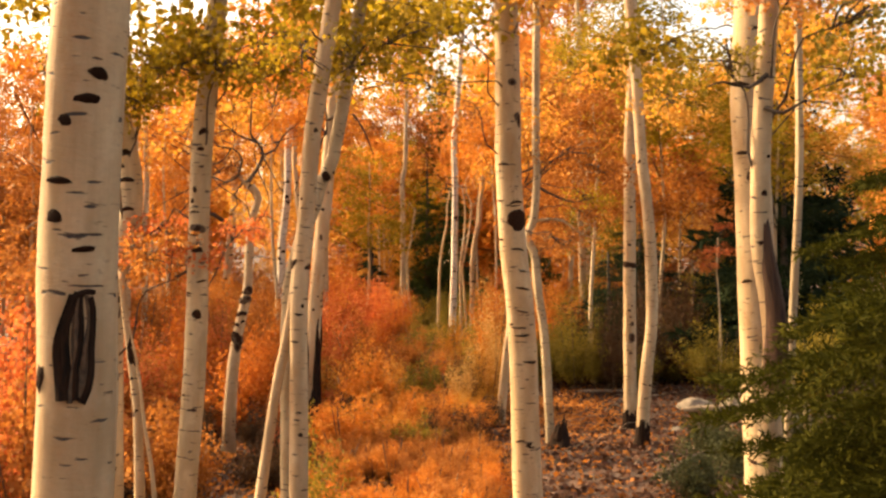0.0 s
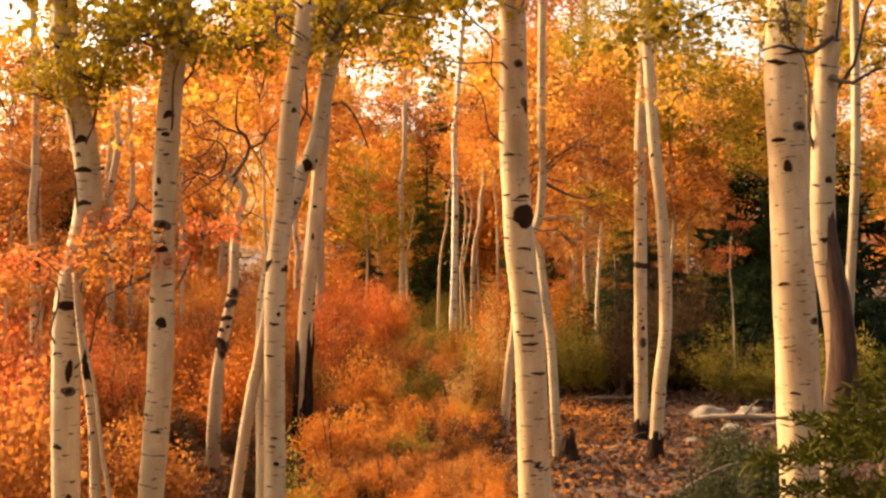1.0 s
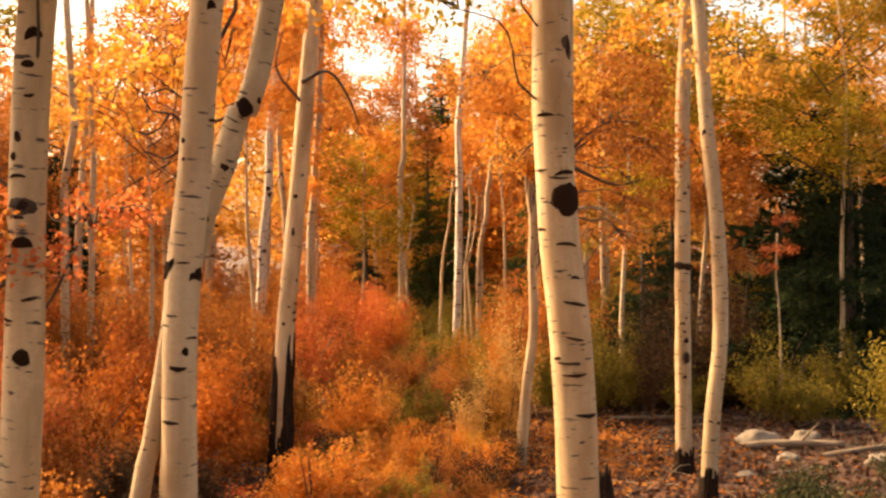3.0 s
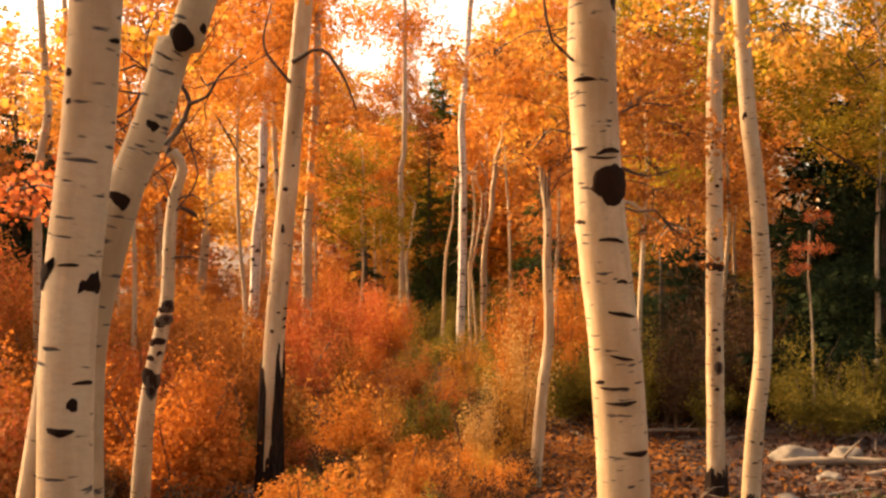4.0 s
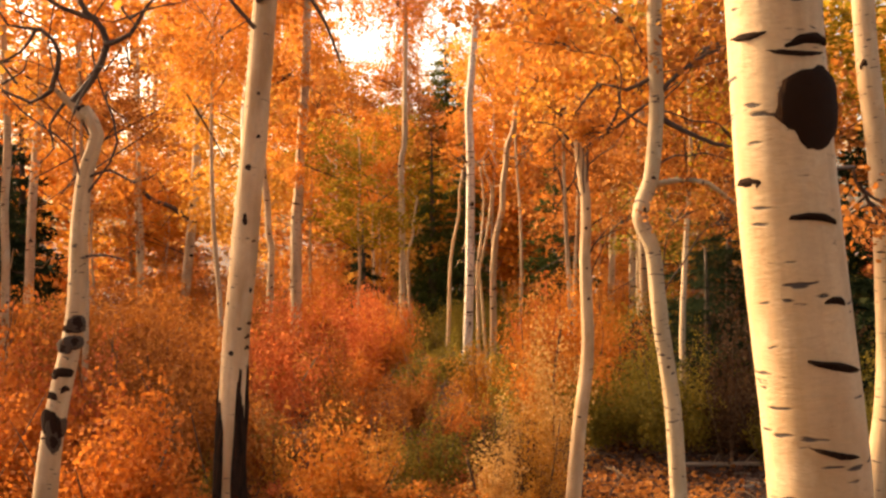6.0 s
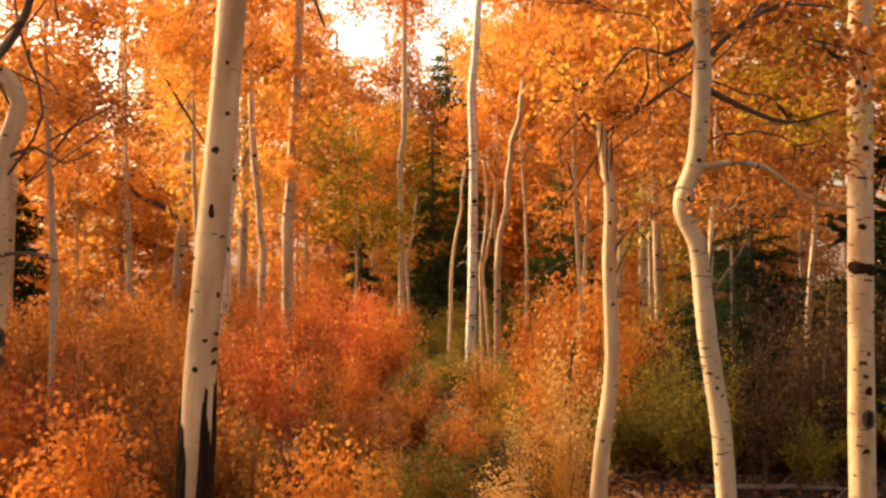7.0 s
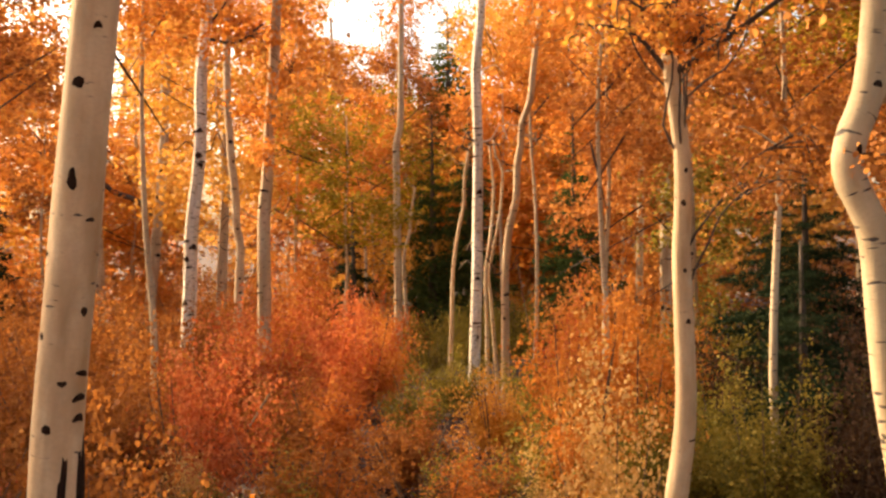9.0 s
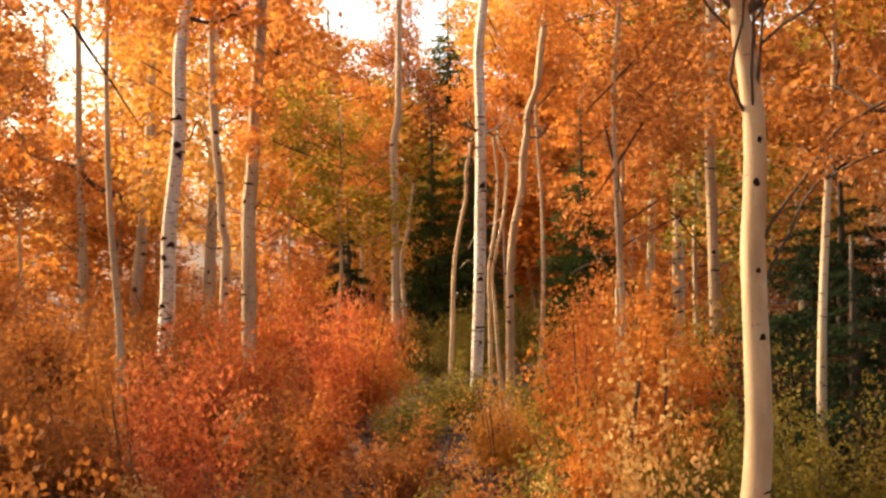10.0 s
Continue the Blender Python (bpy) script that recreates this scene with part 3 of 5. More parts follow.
def conifer(x, y, h, r, label, detail="mid", low=0.2, needle=None, turn=(0, 6.28), rows=None):
    """A spruce or fir: a straight stem, whorls of drooping boughs shortening towards the tip."""
    needle = needle or NEEDLE
    rng = random.Random(int(x * 77) + int(y * 31))
    gz = ground_z(x, y)
    root = thing("conifer_tree", Matrix.Translation((x, y, gz)), label, "conifer")
    part("trunk", tube([(0, 0, -0.1), (0.02, 0, h * 0.5), (0, 0, h)], 0.018 * h + 0.03, 0.01, 8, 0.4, 0.05, 0.03, 2.0), FIR_BARK, root)
    spec = {"fine": (24, 13, 0.095), "mid": (15, 6, 0.23), "near": (44, 58, 0.028, 0.5)}
    for sort in {"mid", detail}:
        for v in range(3):
            if (sort, needle.name, v) not in BOUGHS:
                b = bough_mesh("bough", 1.0 if sort != "near" else 0.9, np.random.default_rng(v + 5), *spec[sort])
                b.materials.append(needle)
                BOUGHS[(sort, needle.name, v)] = b
    joined = []
    rows = rows or int(h * (3.5 if detail != "near" else 5.5))
    for k in range(rows):
        t = k / rows
        z = h * (low + (0.985 - low) * t)
        reach = r * (1 - t) ** (0.4 if detail == "near" else 0.85) + 0.06 * h * 0.1
        n = 8 if t < 0.7 else 5
        if detail == "near":
            n = 9
        a0 = rng.uniform(0, 6.28)
        for j in range(n):
            a = a0 + 6.28 * j / n + rng.uniform(-.25, .25)
            if not (turn[0] <= a % 6.283 <= turn[1]):
                continue
            s = reach * rng.uniform(0.75, 1.15) / (1.0 if detail != "near" else 0.9)
            m = Matrix.Translation((0, 0, z + rng.uniform(-0.5, 0.5) * h / rows)) @ Matrix.Rotation(a, 4, 'Z') @ Matrix.Rotation(rng.uniform(-0.5, 0.4) if detail == 'fine' else rng.uniform(-0.3, 0.25), 4, 'Y') @ Matrix.Diagonal((s, s, s, 1))
            if detail != "near":
                src = BOUGHS[("fine" if detail == "fine" else "mid", needle.name, rng.randrange(3))]
                co = np.empty(len(src.vertices) * 3, dtype=np.float32)
                src.vertices.foreach_get("co", co)
                mm = np.array(m)
                joined.append(co.reshape(-1, 3) @ mm[:3, :3].T + mm[:3, 3])
                continue
            part("bough", BOUGHS[(detail, needle.name, rng.randrange(3))], needle, root, "", m)
    if joined:
        v = np.concatenate(joined)
        tris = (np.arange(len(v) // 4)[:, None, None] * 4 + np.array([[0, 1, 2], [0, 2, 3]])[None]).reshape(-1, 3)
        part("crown", tri_mesh("crown", v, tris), needle, root)
    return root


# ---- ground ----
def build_ground():
    xs = [-400, -200, -100, -50, -30] + [-20 + 0.5 * i for i in range(81)] + [30, 50, 100, 200, 400]
    ys = [-300, -100, -40, -15] + [-6 + 0.4 * i for i in range(125)] + [50, 60, 90, 150, 300, 600]
    verts = [(x, y, ground_z(x, y)) for y in ys for x in xs]
    w = len(xs)
    faces = [(j * w + i, j * w + i + 1, (j + 1) * w + i + 1, (j + 1) * w + i) for j in range(len(ys) - 1) for i in range(w - 1)]
    mesh = bpy.data.meshes.new("ground")
    mesh.from_pydata(verts, [], faces)
    mesh.polygons.foreach_set("use_smooth", np.ones(len(mesh.polygons), dtype=bool))
    m, nt, b = mat_base("forest_floor")
    pos = nt.nodes.new("ShaderNodeTexCoord").outputs["Object"]
    big = noise_tex(nt, pos, 1.3, 6)
    fine = noise_tex(nt, pos, 22.0, 6, 0.7)
    col = ramp(nt, big, [(0.32, (0.032, 0.015, 0.009)), (0.5, (0.082, 0.034, 0.018)), (0.7, (0.15, 0.063, 0.030))])
    col = mix(nt, ramp(nt, fine, [(0.42, (0, 0, 0)), (0.68, (1, 1, 1))]), mix(nt, 0.6, col, (0.03, 0.018, 0.012)), col)
    nt.links.new(col, b.inputs["Base Color"])
    b.inputs["Roughness"].default_value = 0.95
    bump(nt, b, fine, 1.0, 0.03)
    mesh.materials.append(m)
    return tagged(new("ground", mesh), "brown forest floor covered with fallen leaves", "ground", "", "structure")


build_ground()


def build_litter(name, count, xr, yr, size, material, label, lift=0.02, seed=3):
    rng = np.random.default_rng(seed)
    x = np.clip(rng.normal(sum(xr) / 2, (xr[1] - xr[0]) / 3, size=count), -20, 20)
    y = np.clip(rng.normal(sum(yr) / 2, (yr[1] - yr[0]) / 3, size=count), -6, 44)
    z = np.array([ground_z(a, b) for a, b in zip(x, y)]) + rng.uniform(0.0, lift, size=count)
    d = rng.normal(size=(count, 3)) * np.array([1, 1, 0.3])
    d /= np.linalg.norm(d, axis=1)[:, None]
    up = np.array([0, 0, 1.0]) + rng.normal(size=(count, 3)) * 0.45
    w = np.cross(d, up)
    w /= np.linalg.norm(w, axis=1)[:, None]
    s = size * rng.uniform(0.6, 1.3, size=(count, 1))
    c = np.stack([x, y, z], 1)
    v = np.empty((count, 4, 3))
    v[:, 0], v[:, 2] = c - d * s * 0.5, c + d * s * 0.5
    v[:, 1], v[:, 3] = c + w * s * 0.45 + [0, 0, 0.012], c - w * s * 0.45 + [0, 0, 0.012]
    mesh = tri_mesh(name, v.reshape(-1, 3), (np.arange(count)[:, None, None] * 4 + np.array([[0, 1, 2], [0, 2, 3]])[None]).reshape(-1, 3))
    mesh.materials.append(material)
    return tagged(new(name, mesh), label, "leaf litter", "", "stuff")


build_litter("fallen_leaves", 46000, (-4, 7), (2, 18), 0.06, LITTER, "fallen aspen leaves, brown and pale, on the ground")
build_litter("orange_fallen_leaves", 16000, (-6.5, 1.8), (2, 18), 0.050, RUSSET, "rust orange leaves lying among the brush", 0.05, 5)
# a patch of sunlight on the ground, put into the colour of these leaves
build_litter("bright_fallen_leaves", 3000, (0.5, 1.9), (11.9, 14.4), 0.05, RUST, "bright rust leaves strewn on the sunlit ground", 0.03, 9)

# ---- near aspens ----
aspen(2.40, [(-0.795, 1.06), (-0.787, 1.29), (-0.785, 1.53), (-0.775, 1.775), (-0.765, 2.015), (-0.755, 2.14)], 0.093, 0.05,
      "thick cream-white aspen with a long dark scar and black knots", knots=[
          (1.97, 0.6, 0.026, 0.012), (1.915, 0.35, 0.036, 0.010), (1.87, -0.2, 0.022, 0.012),
          (1.745, -0.35, 0.036, 0.008), (1.67, -0.4, 0.026, 0.014), (1.325, -0.72, 0.020, 0.028), (1.60, 0.4, 0.03, 0.006), (2.0, -0.85, 0.012, 0.016)], random_knots=3, sides=22, scar=(1.285, 1.505, 0.30, 0.037))
aspen(5.8, [(-1.725, 0.20), (-1.727, 0.51), (-1.727, 0.924), (-1.722, 1.287), (-1.69, 1.494), (-1.639, 1.70), (-1.618, 1.883), (-1.644, 2.117), (-1.716, 2.43), (-1.727, 2.58)], 0.066, 0.045,
      "crooked tan aspen with dark level marks behind red leaves", BARK_TAN, knots=[(1.34, 0.3, 0.045, 0.022), (1.30, -0.8, 0.02, 0.016), (1.96, -0.05, 0.045, 0.012), (1.81, -0.05, 0.042, 0.012), (0.95, 0.5, 0.03, 0.02), (1.12, -0.6, 0.02, 0.008), (2.10, 0.1, 0.034, 0.016), (0.70, -0.3, 0.03, 0.01), (1.84, -0.75, 0.018, 0.10), (1.05, 0.55, 0.022, 0.05)],
      random_knots=6, sprays=[(-1.9, 5.6, 2.75, 1.0, LIME), (-1.5, 5.9, 3.1, 1.0, LIME), (-1.52, 5.6, 2.36, 0.5, LIME), (-1.78, 5.65, 2.30, 0.42, LIME), (-1.42, 5.7, 2.52, 0.5, LIME), (-1.45, 5.5, 1.60, 0.5, RUSSET), (-1.75, 5.45, 1.55, 0.42, RED), (-1.25, 5.6, 1.52, 0.4, RED)])
aspen(5.55, [(-1.509, 0.40), (-1.512, 0.52), (-1.521, 0.809), (-1.546, 1.006), (-1.571, 1.203), (-1.588, 1.351), (-1.60, 1.50)], 0.034, 0.014, "thin pale aspen stem with a torn crack", top=0,
      knots=[(1.06, 0.5, 0.020, 0.05), (1.13, 0.7, 0.014, 0.05), (0.96, -0.2, 0.014, 0.008), (0.80, 0.1, 0.012, 0.006)], random_knots=2,
      limbs=[(0.017, [(-1.41, 5.52, -0.2), (-1.43, 5.52, 0.40), (-1.475, 5.52, 0.72), (-1.50, 5.52, 0.95), (-1.53, 5.52, 1.12), (-1.56, 5.53, 1.24)], True)])
aspen(5.60, [(-1.295, 0.37), (-1.255, 0.87), (-1.235, 1.27), (-1.225, 1.72), (-1.205, 2.14), (-1.172, 2.47), (-1.13, 2.84)], 0.059, 0.038,
      "slightly bowed aspen with dark eye-shaped knots", BARK_TAN, knots=[(1.70, 0.1, 0.034, 0.022), (1.60, 0.1, 0.034, 0.016), (2.19, 0.2, 0.030, 0.016), (2.10, 0, 0.024, 0.010), (1.28, 0.2, 0.026, 0.022)],
      random_knots=12, sides=16, sprays=[(-1.32, 5.35, 2.46, 0.55, LIME), (-1.08, 5.4, 2.50, 0.5, LIME), (-1.62, 5.75, 2.40, 0.6, LIME), (-1.35, 5.5, 2.55, 0.85, LIME), (-0.85, 5.7, 2.70, 0.9, LIME), (-1.1, 5.3, 3.0, 1.0, LIME), (-1.02, 5.75, 1.70, 0.36, RED), (-1.5, 5.8, 1.66, 0.42, RED), (-1.62, 6.0, 1.52, 0.5, RUST)])
aspen(4.95, [(-0.64, 0.92), (-0.64, 1.19), (-0.638, 1.40), (-0.627, 1.56), (-0.606, 1.74), (-0.593, 1.93), (-0.578, 2.12), (-0.56, 2.24)], 0.043, 0.027,
      "forked aspen stem bending near a ringed branch collar",
      knots=[(1.82, -0.6, 0.012, 0.007), (1.78, -0.5, 0.010, 0.005), (1.525, -0.96, 0.026, 0.024), (1.525, 0.93, 0.024, 0.016), (1.35, 0.5, 0.012, 0.009), (1.31, 0.1, 0.022, 0.006)],
      random_knots=9, sides=16, sprays=[(-0.82, 5.2, 2.40, 0.48, LIME), (-0.62, 4.8, 2.42, 0.5, LIME), (-0.40, 5.2, 2.50, 0.5, LIME), (-0.5, 5.2, 2.8, 0.9, LIME), (-0.2, 5.8, 2.75, 0.8, LIME), (-0.62, 6.0, 2.6, 0.6, LIME)])
aspen(4.97, [(-0.752, 0.92), (-0.71, 1.13), (-0.675, 1.34), (-0.66, 1.45)], 0.030, 0.020, "slim aspen stem leaning against its neighbour", top=0, random_knots=8)
aspen(5.36, [(-0.745, 0.95), (-0.745, 1.25), (-0.735, 1.42), (-0.705, 1.55), (-0.67, 1.68), (-0.62, 1.80), (-0.58, 1.94), (-0.53, 2.04)], 0.039, 0.026,
      "tan aspen leaning out above, with round black knots", BARK_TAN, knots=[(1.655, 0.35, 0.020, 0.016), (1.645, -0.75, 0.017, 0.010), (1.95, -0.1, 0.024, 0.024), (1.97, 0.9, 0.012, 0.010), (1.79, 0.45, 0.017, 0.010)], random_knots=3, top=4.5,
      sprays=[(-0.25, 5.4, 2.6, 0.7, LIME)])
aspen(7.15, [(0.545, 0.0), (0.522, 0.67), (0.498, 1.17), (0.445, 1.67), (0.42, 2.1), (0.415, 2.5), (0.40, 3.19)], 0.096, 0.055,
      "stout cream aspen with one great black knot", knots=[(1.785, 0.47, 0.066, 0.068), (2.42, 0.75, 0.030, 0.05), (2.66, 0.3, 0.03, 0.02), (1.35, 0.3, 0.055, 0.007), (1.05, 0.1, 0.05, 0.008),
                                                            (1.60, 0.3, 0.052, 0.007), (1.66, -0.9, 0.04, 0.009), (0.88, 0.6, 0.05, 0.010), (1.90, 0.45, 0.055, 0.010), (1.905, -0.7, 0.04, 0.008), (1.46, 0.5, 0.03, 0.007),
                                                            (1.20, 0.2, 0.045, 0.006), (1.12, -0.8, 0.03, 0.007), (2.14, -0.5, 0.04, 0.008)],
      random_knots=5, sides=20, sprays=[(0.0, 6.7, 2.95, 1.0, LIME), (-0.35, 6.6, 3.0, 0.9, LIME), (-0.36, 6.3, 2.52, 0.6, GOLD), (-0.12, 6.9, 2.62, 0.65, LIME), (0.55, 6.9, 3.25, 1.0, GOLD), (0.15, 7.2, 3.3, 1.1, LIME), (-0.3, 7.4, 3.2, 1.0, GOLD), (0.87, 7.8, 1.60, 0.38, RUSSET)])
aspen(6.2, [(1.785, 0.37), (1.765, 0.87), (1.74, 1.43), (1.72, 1.99), (1.69, 2.46), (1.71, 2.83)], 0.113, 0.066, "thick pale aspen with short dark dashes", random_knots=10, sides=20,
      sprays=[(1.25, 6.7, 2.75, 0.9, LIME), (2.1, 6.9, 2.8, 0.9, GOLD), (2.35, 6.3, 2.6, 0.8, LIME)])
aspen(4.0, [(1.165, 0.3), (1.167, 0.965), (1.185, 1.25), (1.165, 1.45), (1.137, 1.64), (1.14, 1.976), (1.158, 2.3)], 0.040, 0.028, "slim aspen with a torn slab of dark bark", random_knots=3, top=5.0,
      knots=[(1.80, 0.2, 0.016, 0.010), (1.93, 0.6, 0.014, 0.007), (1.62, -0.3, 0.012, 0.008)],
      sprays=[(1.45, 3.9, 2.42, 0.5, OLIVE), (1.2, 3.8, 2.5, 0.45, RUST), (1.0, 4.0, 2.28, 0.32, OLIVE)],
      limbs=[(0.010, [(1.15, 3.96, 2.22), (1.08, 3.94, 2.17), (0.99, 3.94, 2.19), (0.93, 3.92, 2.17)], False), (0.008, [(1.14, 3.96, 2.10), (1.20, 3.93, 2.08), (1.27, 3.92, 2.12), (1.36, 3.92, 2.11)], False), (0.054, [(1.182, 3.975, 1.10), (1.188, 3.975, 1.20), (1.188, 3.98, 1.32), (1.176, 3.98, 1.45), (1.150, 3.985, 1.62), (1.142, 3.99, 1.80)], RED_BARK)])
aspen(3.9, [(1.30, 0.3), (1.295, 0.75), (1.275, 0.98), (1.27, 1.06)], 0.017, 0.012, "broken grey sapling stub", top=0, random_knots=2)
aspen(4.85, [(1.52, 1.31), (1.54, 1.70), (1.55, 2.09)], 0.020, 0.012, "thin young aspen stem", BARK_TAN, top=4, random_knots=3)

# ---- aspens of the middle distance ----
crown_twigs = random.Random(17)
SNAG_TWIGS = []
for k in range(26):
    a, n = crown_twigs.uniform(0, 6.28), crown_twigs.uniform(0.12, 0.34)
    p = Vector((crown_twigs.uniform(-2.2, -1.4), crown_twigs.uniform(9.98, 10.1), crown_twigs.uniform(2.05, 2.75)))
    q = p + Vector((math.cos(a) * n, crown_twigs.uniform(-0.06, 0.06), math.sin(a) * n * 0.8))
    SNAG_TWIGS.append((crown_twigs.uniform(0.003, 0.0065), [p, p.lerp(q, 0.4) + Vector((crown_twigs.uniform(-.04, .04), 0, crown_twigs.uniform(-.04, .05))), p.lerp(q, 0.75), q], False))
aspen(10.1, [(-1.93, 0.07), (-1.90, 0.52), (-1.85, 0.86), (-1.77, 1.24), (-1.75, 1.65), (-1.72, 1.90), (-1.67, 2.06), (-1.73, 2.17)], 0.066, 0.030,
      "crooked aspen with blackened bands and a twisted top", knots=[
          (0.80, -0.3, 0.045, 0.06), (0.78, 0.55, 0.040, 0.05), (0.73, 0.4, 0.030, 0.05), (1.02, 0.2, 0.045, 0.022), (1.00, -0.7, 0.035, 0.018), (1.13, -0.4, 0.042, 0.030), (1.15, 0.5, 0.042, 0.028),
          (1.23, 0.55, 0.038, 0.038), (1.21, -0.5, 0.030, 0.018), (0.92, -0.5, 0.036, 0.018), (0.95, 0.6, 0.026, 0.014)],
      top=0, random_knots=3, limbs=[
          (0.031, [(-1.72, 10.1, 2.13), (-1.79, 10.1, 2.20), (-1.86, 10.08, 2.27)], True),
          (0.020, [(-1.78, 10.1, 2.20), (-1.70, 10.12, 2.30), (-1.63, 10.12, 2.46), (-1.68, 10.1, 2.57), (-1.74, 10.1, 2.64), (-1.73, 10.1, 2.95)], False),
          (0.012, [(-1.67, 10.1, 2.56), (-1.83, 10.1, 2.62), (-1.94, 10.05, 2.68), (-2.06, 10.0, 2.63), (-2.2, 10.0, 2.74)], False),
          (0.013, [(-1.64, 10.1, 2.45), (-1.52, 10.1, 2.50), (-1.45, 10.1, 2.62), (-1.3, 10.05, 2.74)], False),
          (0.013, [(-1.85, 10.05, 2.26), (-1.80, 10.0, 2.40), (-1.88, 10.0, 2.50), (-2.02, 10.0, 2.52), (-2.1, 10.0, 2.66)], False),
          (0.011, [(-1.85, 10.08, 2.26), (-1.96, 10.1, 2.20), (-2.08, 10.1, 2.25), (-2.25, 10.1, 2.21)], False),
          (0.009, [(-1.90, 10.0, 2.50), (-1.96, 9.98, 2.40), (-2.08, 10.0, 2.36), (-2.16, 10.0, 2.42)], False),
          (0.009, [(-1.80, 10.1, 2.21), (-1.88, 10.1, 2.10), (-1.86, 10.1, 2.0), (-1.93, 10.1, 1.93)], False),
          (0.008, [(-1.73, 10.1, 1.86), (-1.60, 10.05, 1.90), (-1.48, 10.0, 1.84), (-1.38, 10.0, 1.88)], False),
          (0.008, [(-1.75, 10.1, 1.52), (-1.62, 10.05, 1.53), (-1.50, 10.0, 1.50)], False)] + SNAG_TWIGS,
      sprays=[(-2.0, 10.3, 3.0, 1.1, GOLD), (-1.5, 10.2, 3.15, 1.0, ORANGE), (-2.5, 10.3, 2.7, 1.0, GOLD)])
aspen(11.33, [(-1.34, 0.12), (-1.32, 0.64), (-1.295, 1.04), (-1.252, 1.5), (-1.203, 2.02), (-1.16, 2.51), (-1.118, 3.01)], 0.081, 0.046,
      "straight aspen with charred black bark at its foot", knots=[(2.0, -0.1, 0.026, 0.016), (1.72, 0, 0.022, 0.032), (1.33, 0.85, 0.018, 0.014), (1.26, -0.7, 0.016, 0.014), (0.99, -0.15, 0.020, 0.013), (1.12, 0.35, 0.018, 0.008), (1.15, 0.95, 0.026, 0.008), (1.08, 0.93, 0.030, 0.010), (1.02, 0.95, 0.026, 0.012), (1.50, -0.9, 0.014, 0.006), (1.60, 0.8, 0.020, 0.006), (2.17, 0.5, 0.016, 0.010), (2.4, 0.2, 0.016, 0.010)],
      char=1.3, bark=BARK_CLEAN, random_knots=0, sides=18, limbs=[(0.018, [(-1.16, 11.25, 2.9), (-0.95, 11.2, 2.98), (-0.8, 11.2, 2.8), (-0.7, 11.2, 2.55)], False), (0.014, [(-1.17, 11.25, 2.75), (-1.35, 11.2, 3.0), (-1.3, 11.2, 3.3)], False)],
      sprays=[(-0.9, 11.3, 3.9, 1.3, GOLD), (-1.5, 11.4, 4.1, 1.3, ORANGE)])
# tan bark stands in for shade; sprays at y 11.1 and 11.4 added as shaders
aspen(10.7, [(0.99, 0.52), (0.965, 0.84), (0.915, 1.17), (0.888, 1.46), (0.870, 1.57), (0.826, 1.66), (0.816, 1.72), (0.832, 1.79), (0.866, 1.88), (0.888, 2.06), (0.90, 2.32), (0.89, 2.55)], 0.044, 0.03,
      "crooked slim aspen with an elbow and a side limb", BARK_TAN, random_knots=9, top=4.6, limbs=[
          (0.018, [(0.86, 10.7, 1.86), (1.0, 10.7, 1.885), (1.15, 10.7, 1.87), (1.26, 10.7, 1.785), (1.38, 10.7, 1.72), (1.5, 10.65, 1.70)], True),
          (0.016, [(0.90, 10.7, 2.2), (1.05, 10.7, 2.12), (1.25, 10.7, 2.05), (1.45, 10.7, 2.1)], False),
          (0.014, [(0.89, 10.7, 2.4), (0.75, 10.7, 2.33), (0.62, 10.7, 2.36), (0.5, 10.7, 2.22)], False),
          (0.014, [(0.90, 10.7, 2.3), (1.02, 10.65, 2.42), (1.2, 10.65, 2.52), (1.4, 10.6, 2.5)], False)],
      sprays=[(1.0, 10.7, 1.70, 0.42, RUST), (0.42, 11.1, 2.66, 0.9, ORANGE), (0.2, 11.4, 2.95, 0.8, RUST), (1.25, 10.9, 2.6, 0.9, RUSSET), (0.75, 11.0, 2.75, 0.9, GOLD), (1.6, 11.0, 2.35, 0.8, RUSSET), (1.28, 10.8, 1.72, 0.45, RUSSET), (1.45, 10.9, 1.9, 0.5, RUSSET), (1.5, 11.3, 2.1, 0.6, LIME)])
aspen(12.2, [(0.62, -0.2), (0.688, 0.39), (0.745, 0.85), (0.742, 1.2), (0.732, 1.48), (0.738, 1.63), (0.737, 1.87), (0.705, 2.10), (0.69, 2.24)], 0.053, 0.028, "clean pale aspen with few marks", BARK_CLEAN,
      knots=[(1.24, 0.3, 0.014, 0.01), (1.68, -0.1, 0.012, 0.012), (1.80, 0.2, 0.012, 0.010)], random_knots=6, sides=16, top=0,
      limbs=[(0.016, [(0.70, 12.2, 2.16), (0.86, 12.15, 2.26), (1.05, 12.1, 2.40), (1.3, 12.1, 2.58)], False), (0.012, [(0.86, 12.15, 2.26), (0.93, 12.1, 2.42), (0.92, 12.1, 2.60)], False), (0.012, [(0.70, 12.2, 2.15), (0.55, 12.2, 2.32), (0.35, 12.2, 2.35)], False)],
      sprays=[(0.85, 12.3, 2.7, 0.9, GOLD), (0.45, 12.3, 2.6, 0.85, ORANGE), (1.2, 12.4, 2.65, 1.0, ORANGE), (0.7, 12.4, 3.4, 1.3, GOLD), (1.0, 12.15, 1.74, 0.4, RUST), (1.2, 12.3, 1.95, 0.6, RUSSET), (0.74, 12.0, 2.26, 0.42, ORANGE), (0.66, 11.95, 2.33, 0.36, RUST), (0.55, 12.0, 2.4, 0.6, GOLD)])
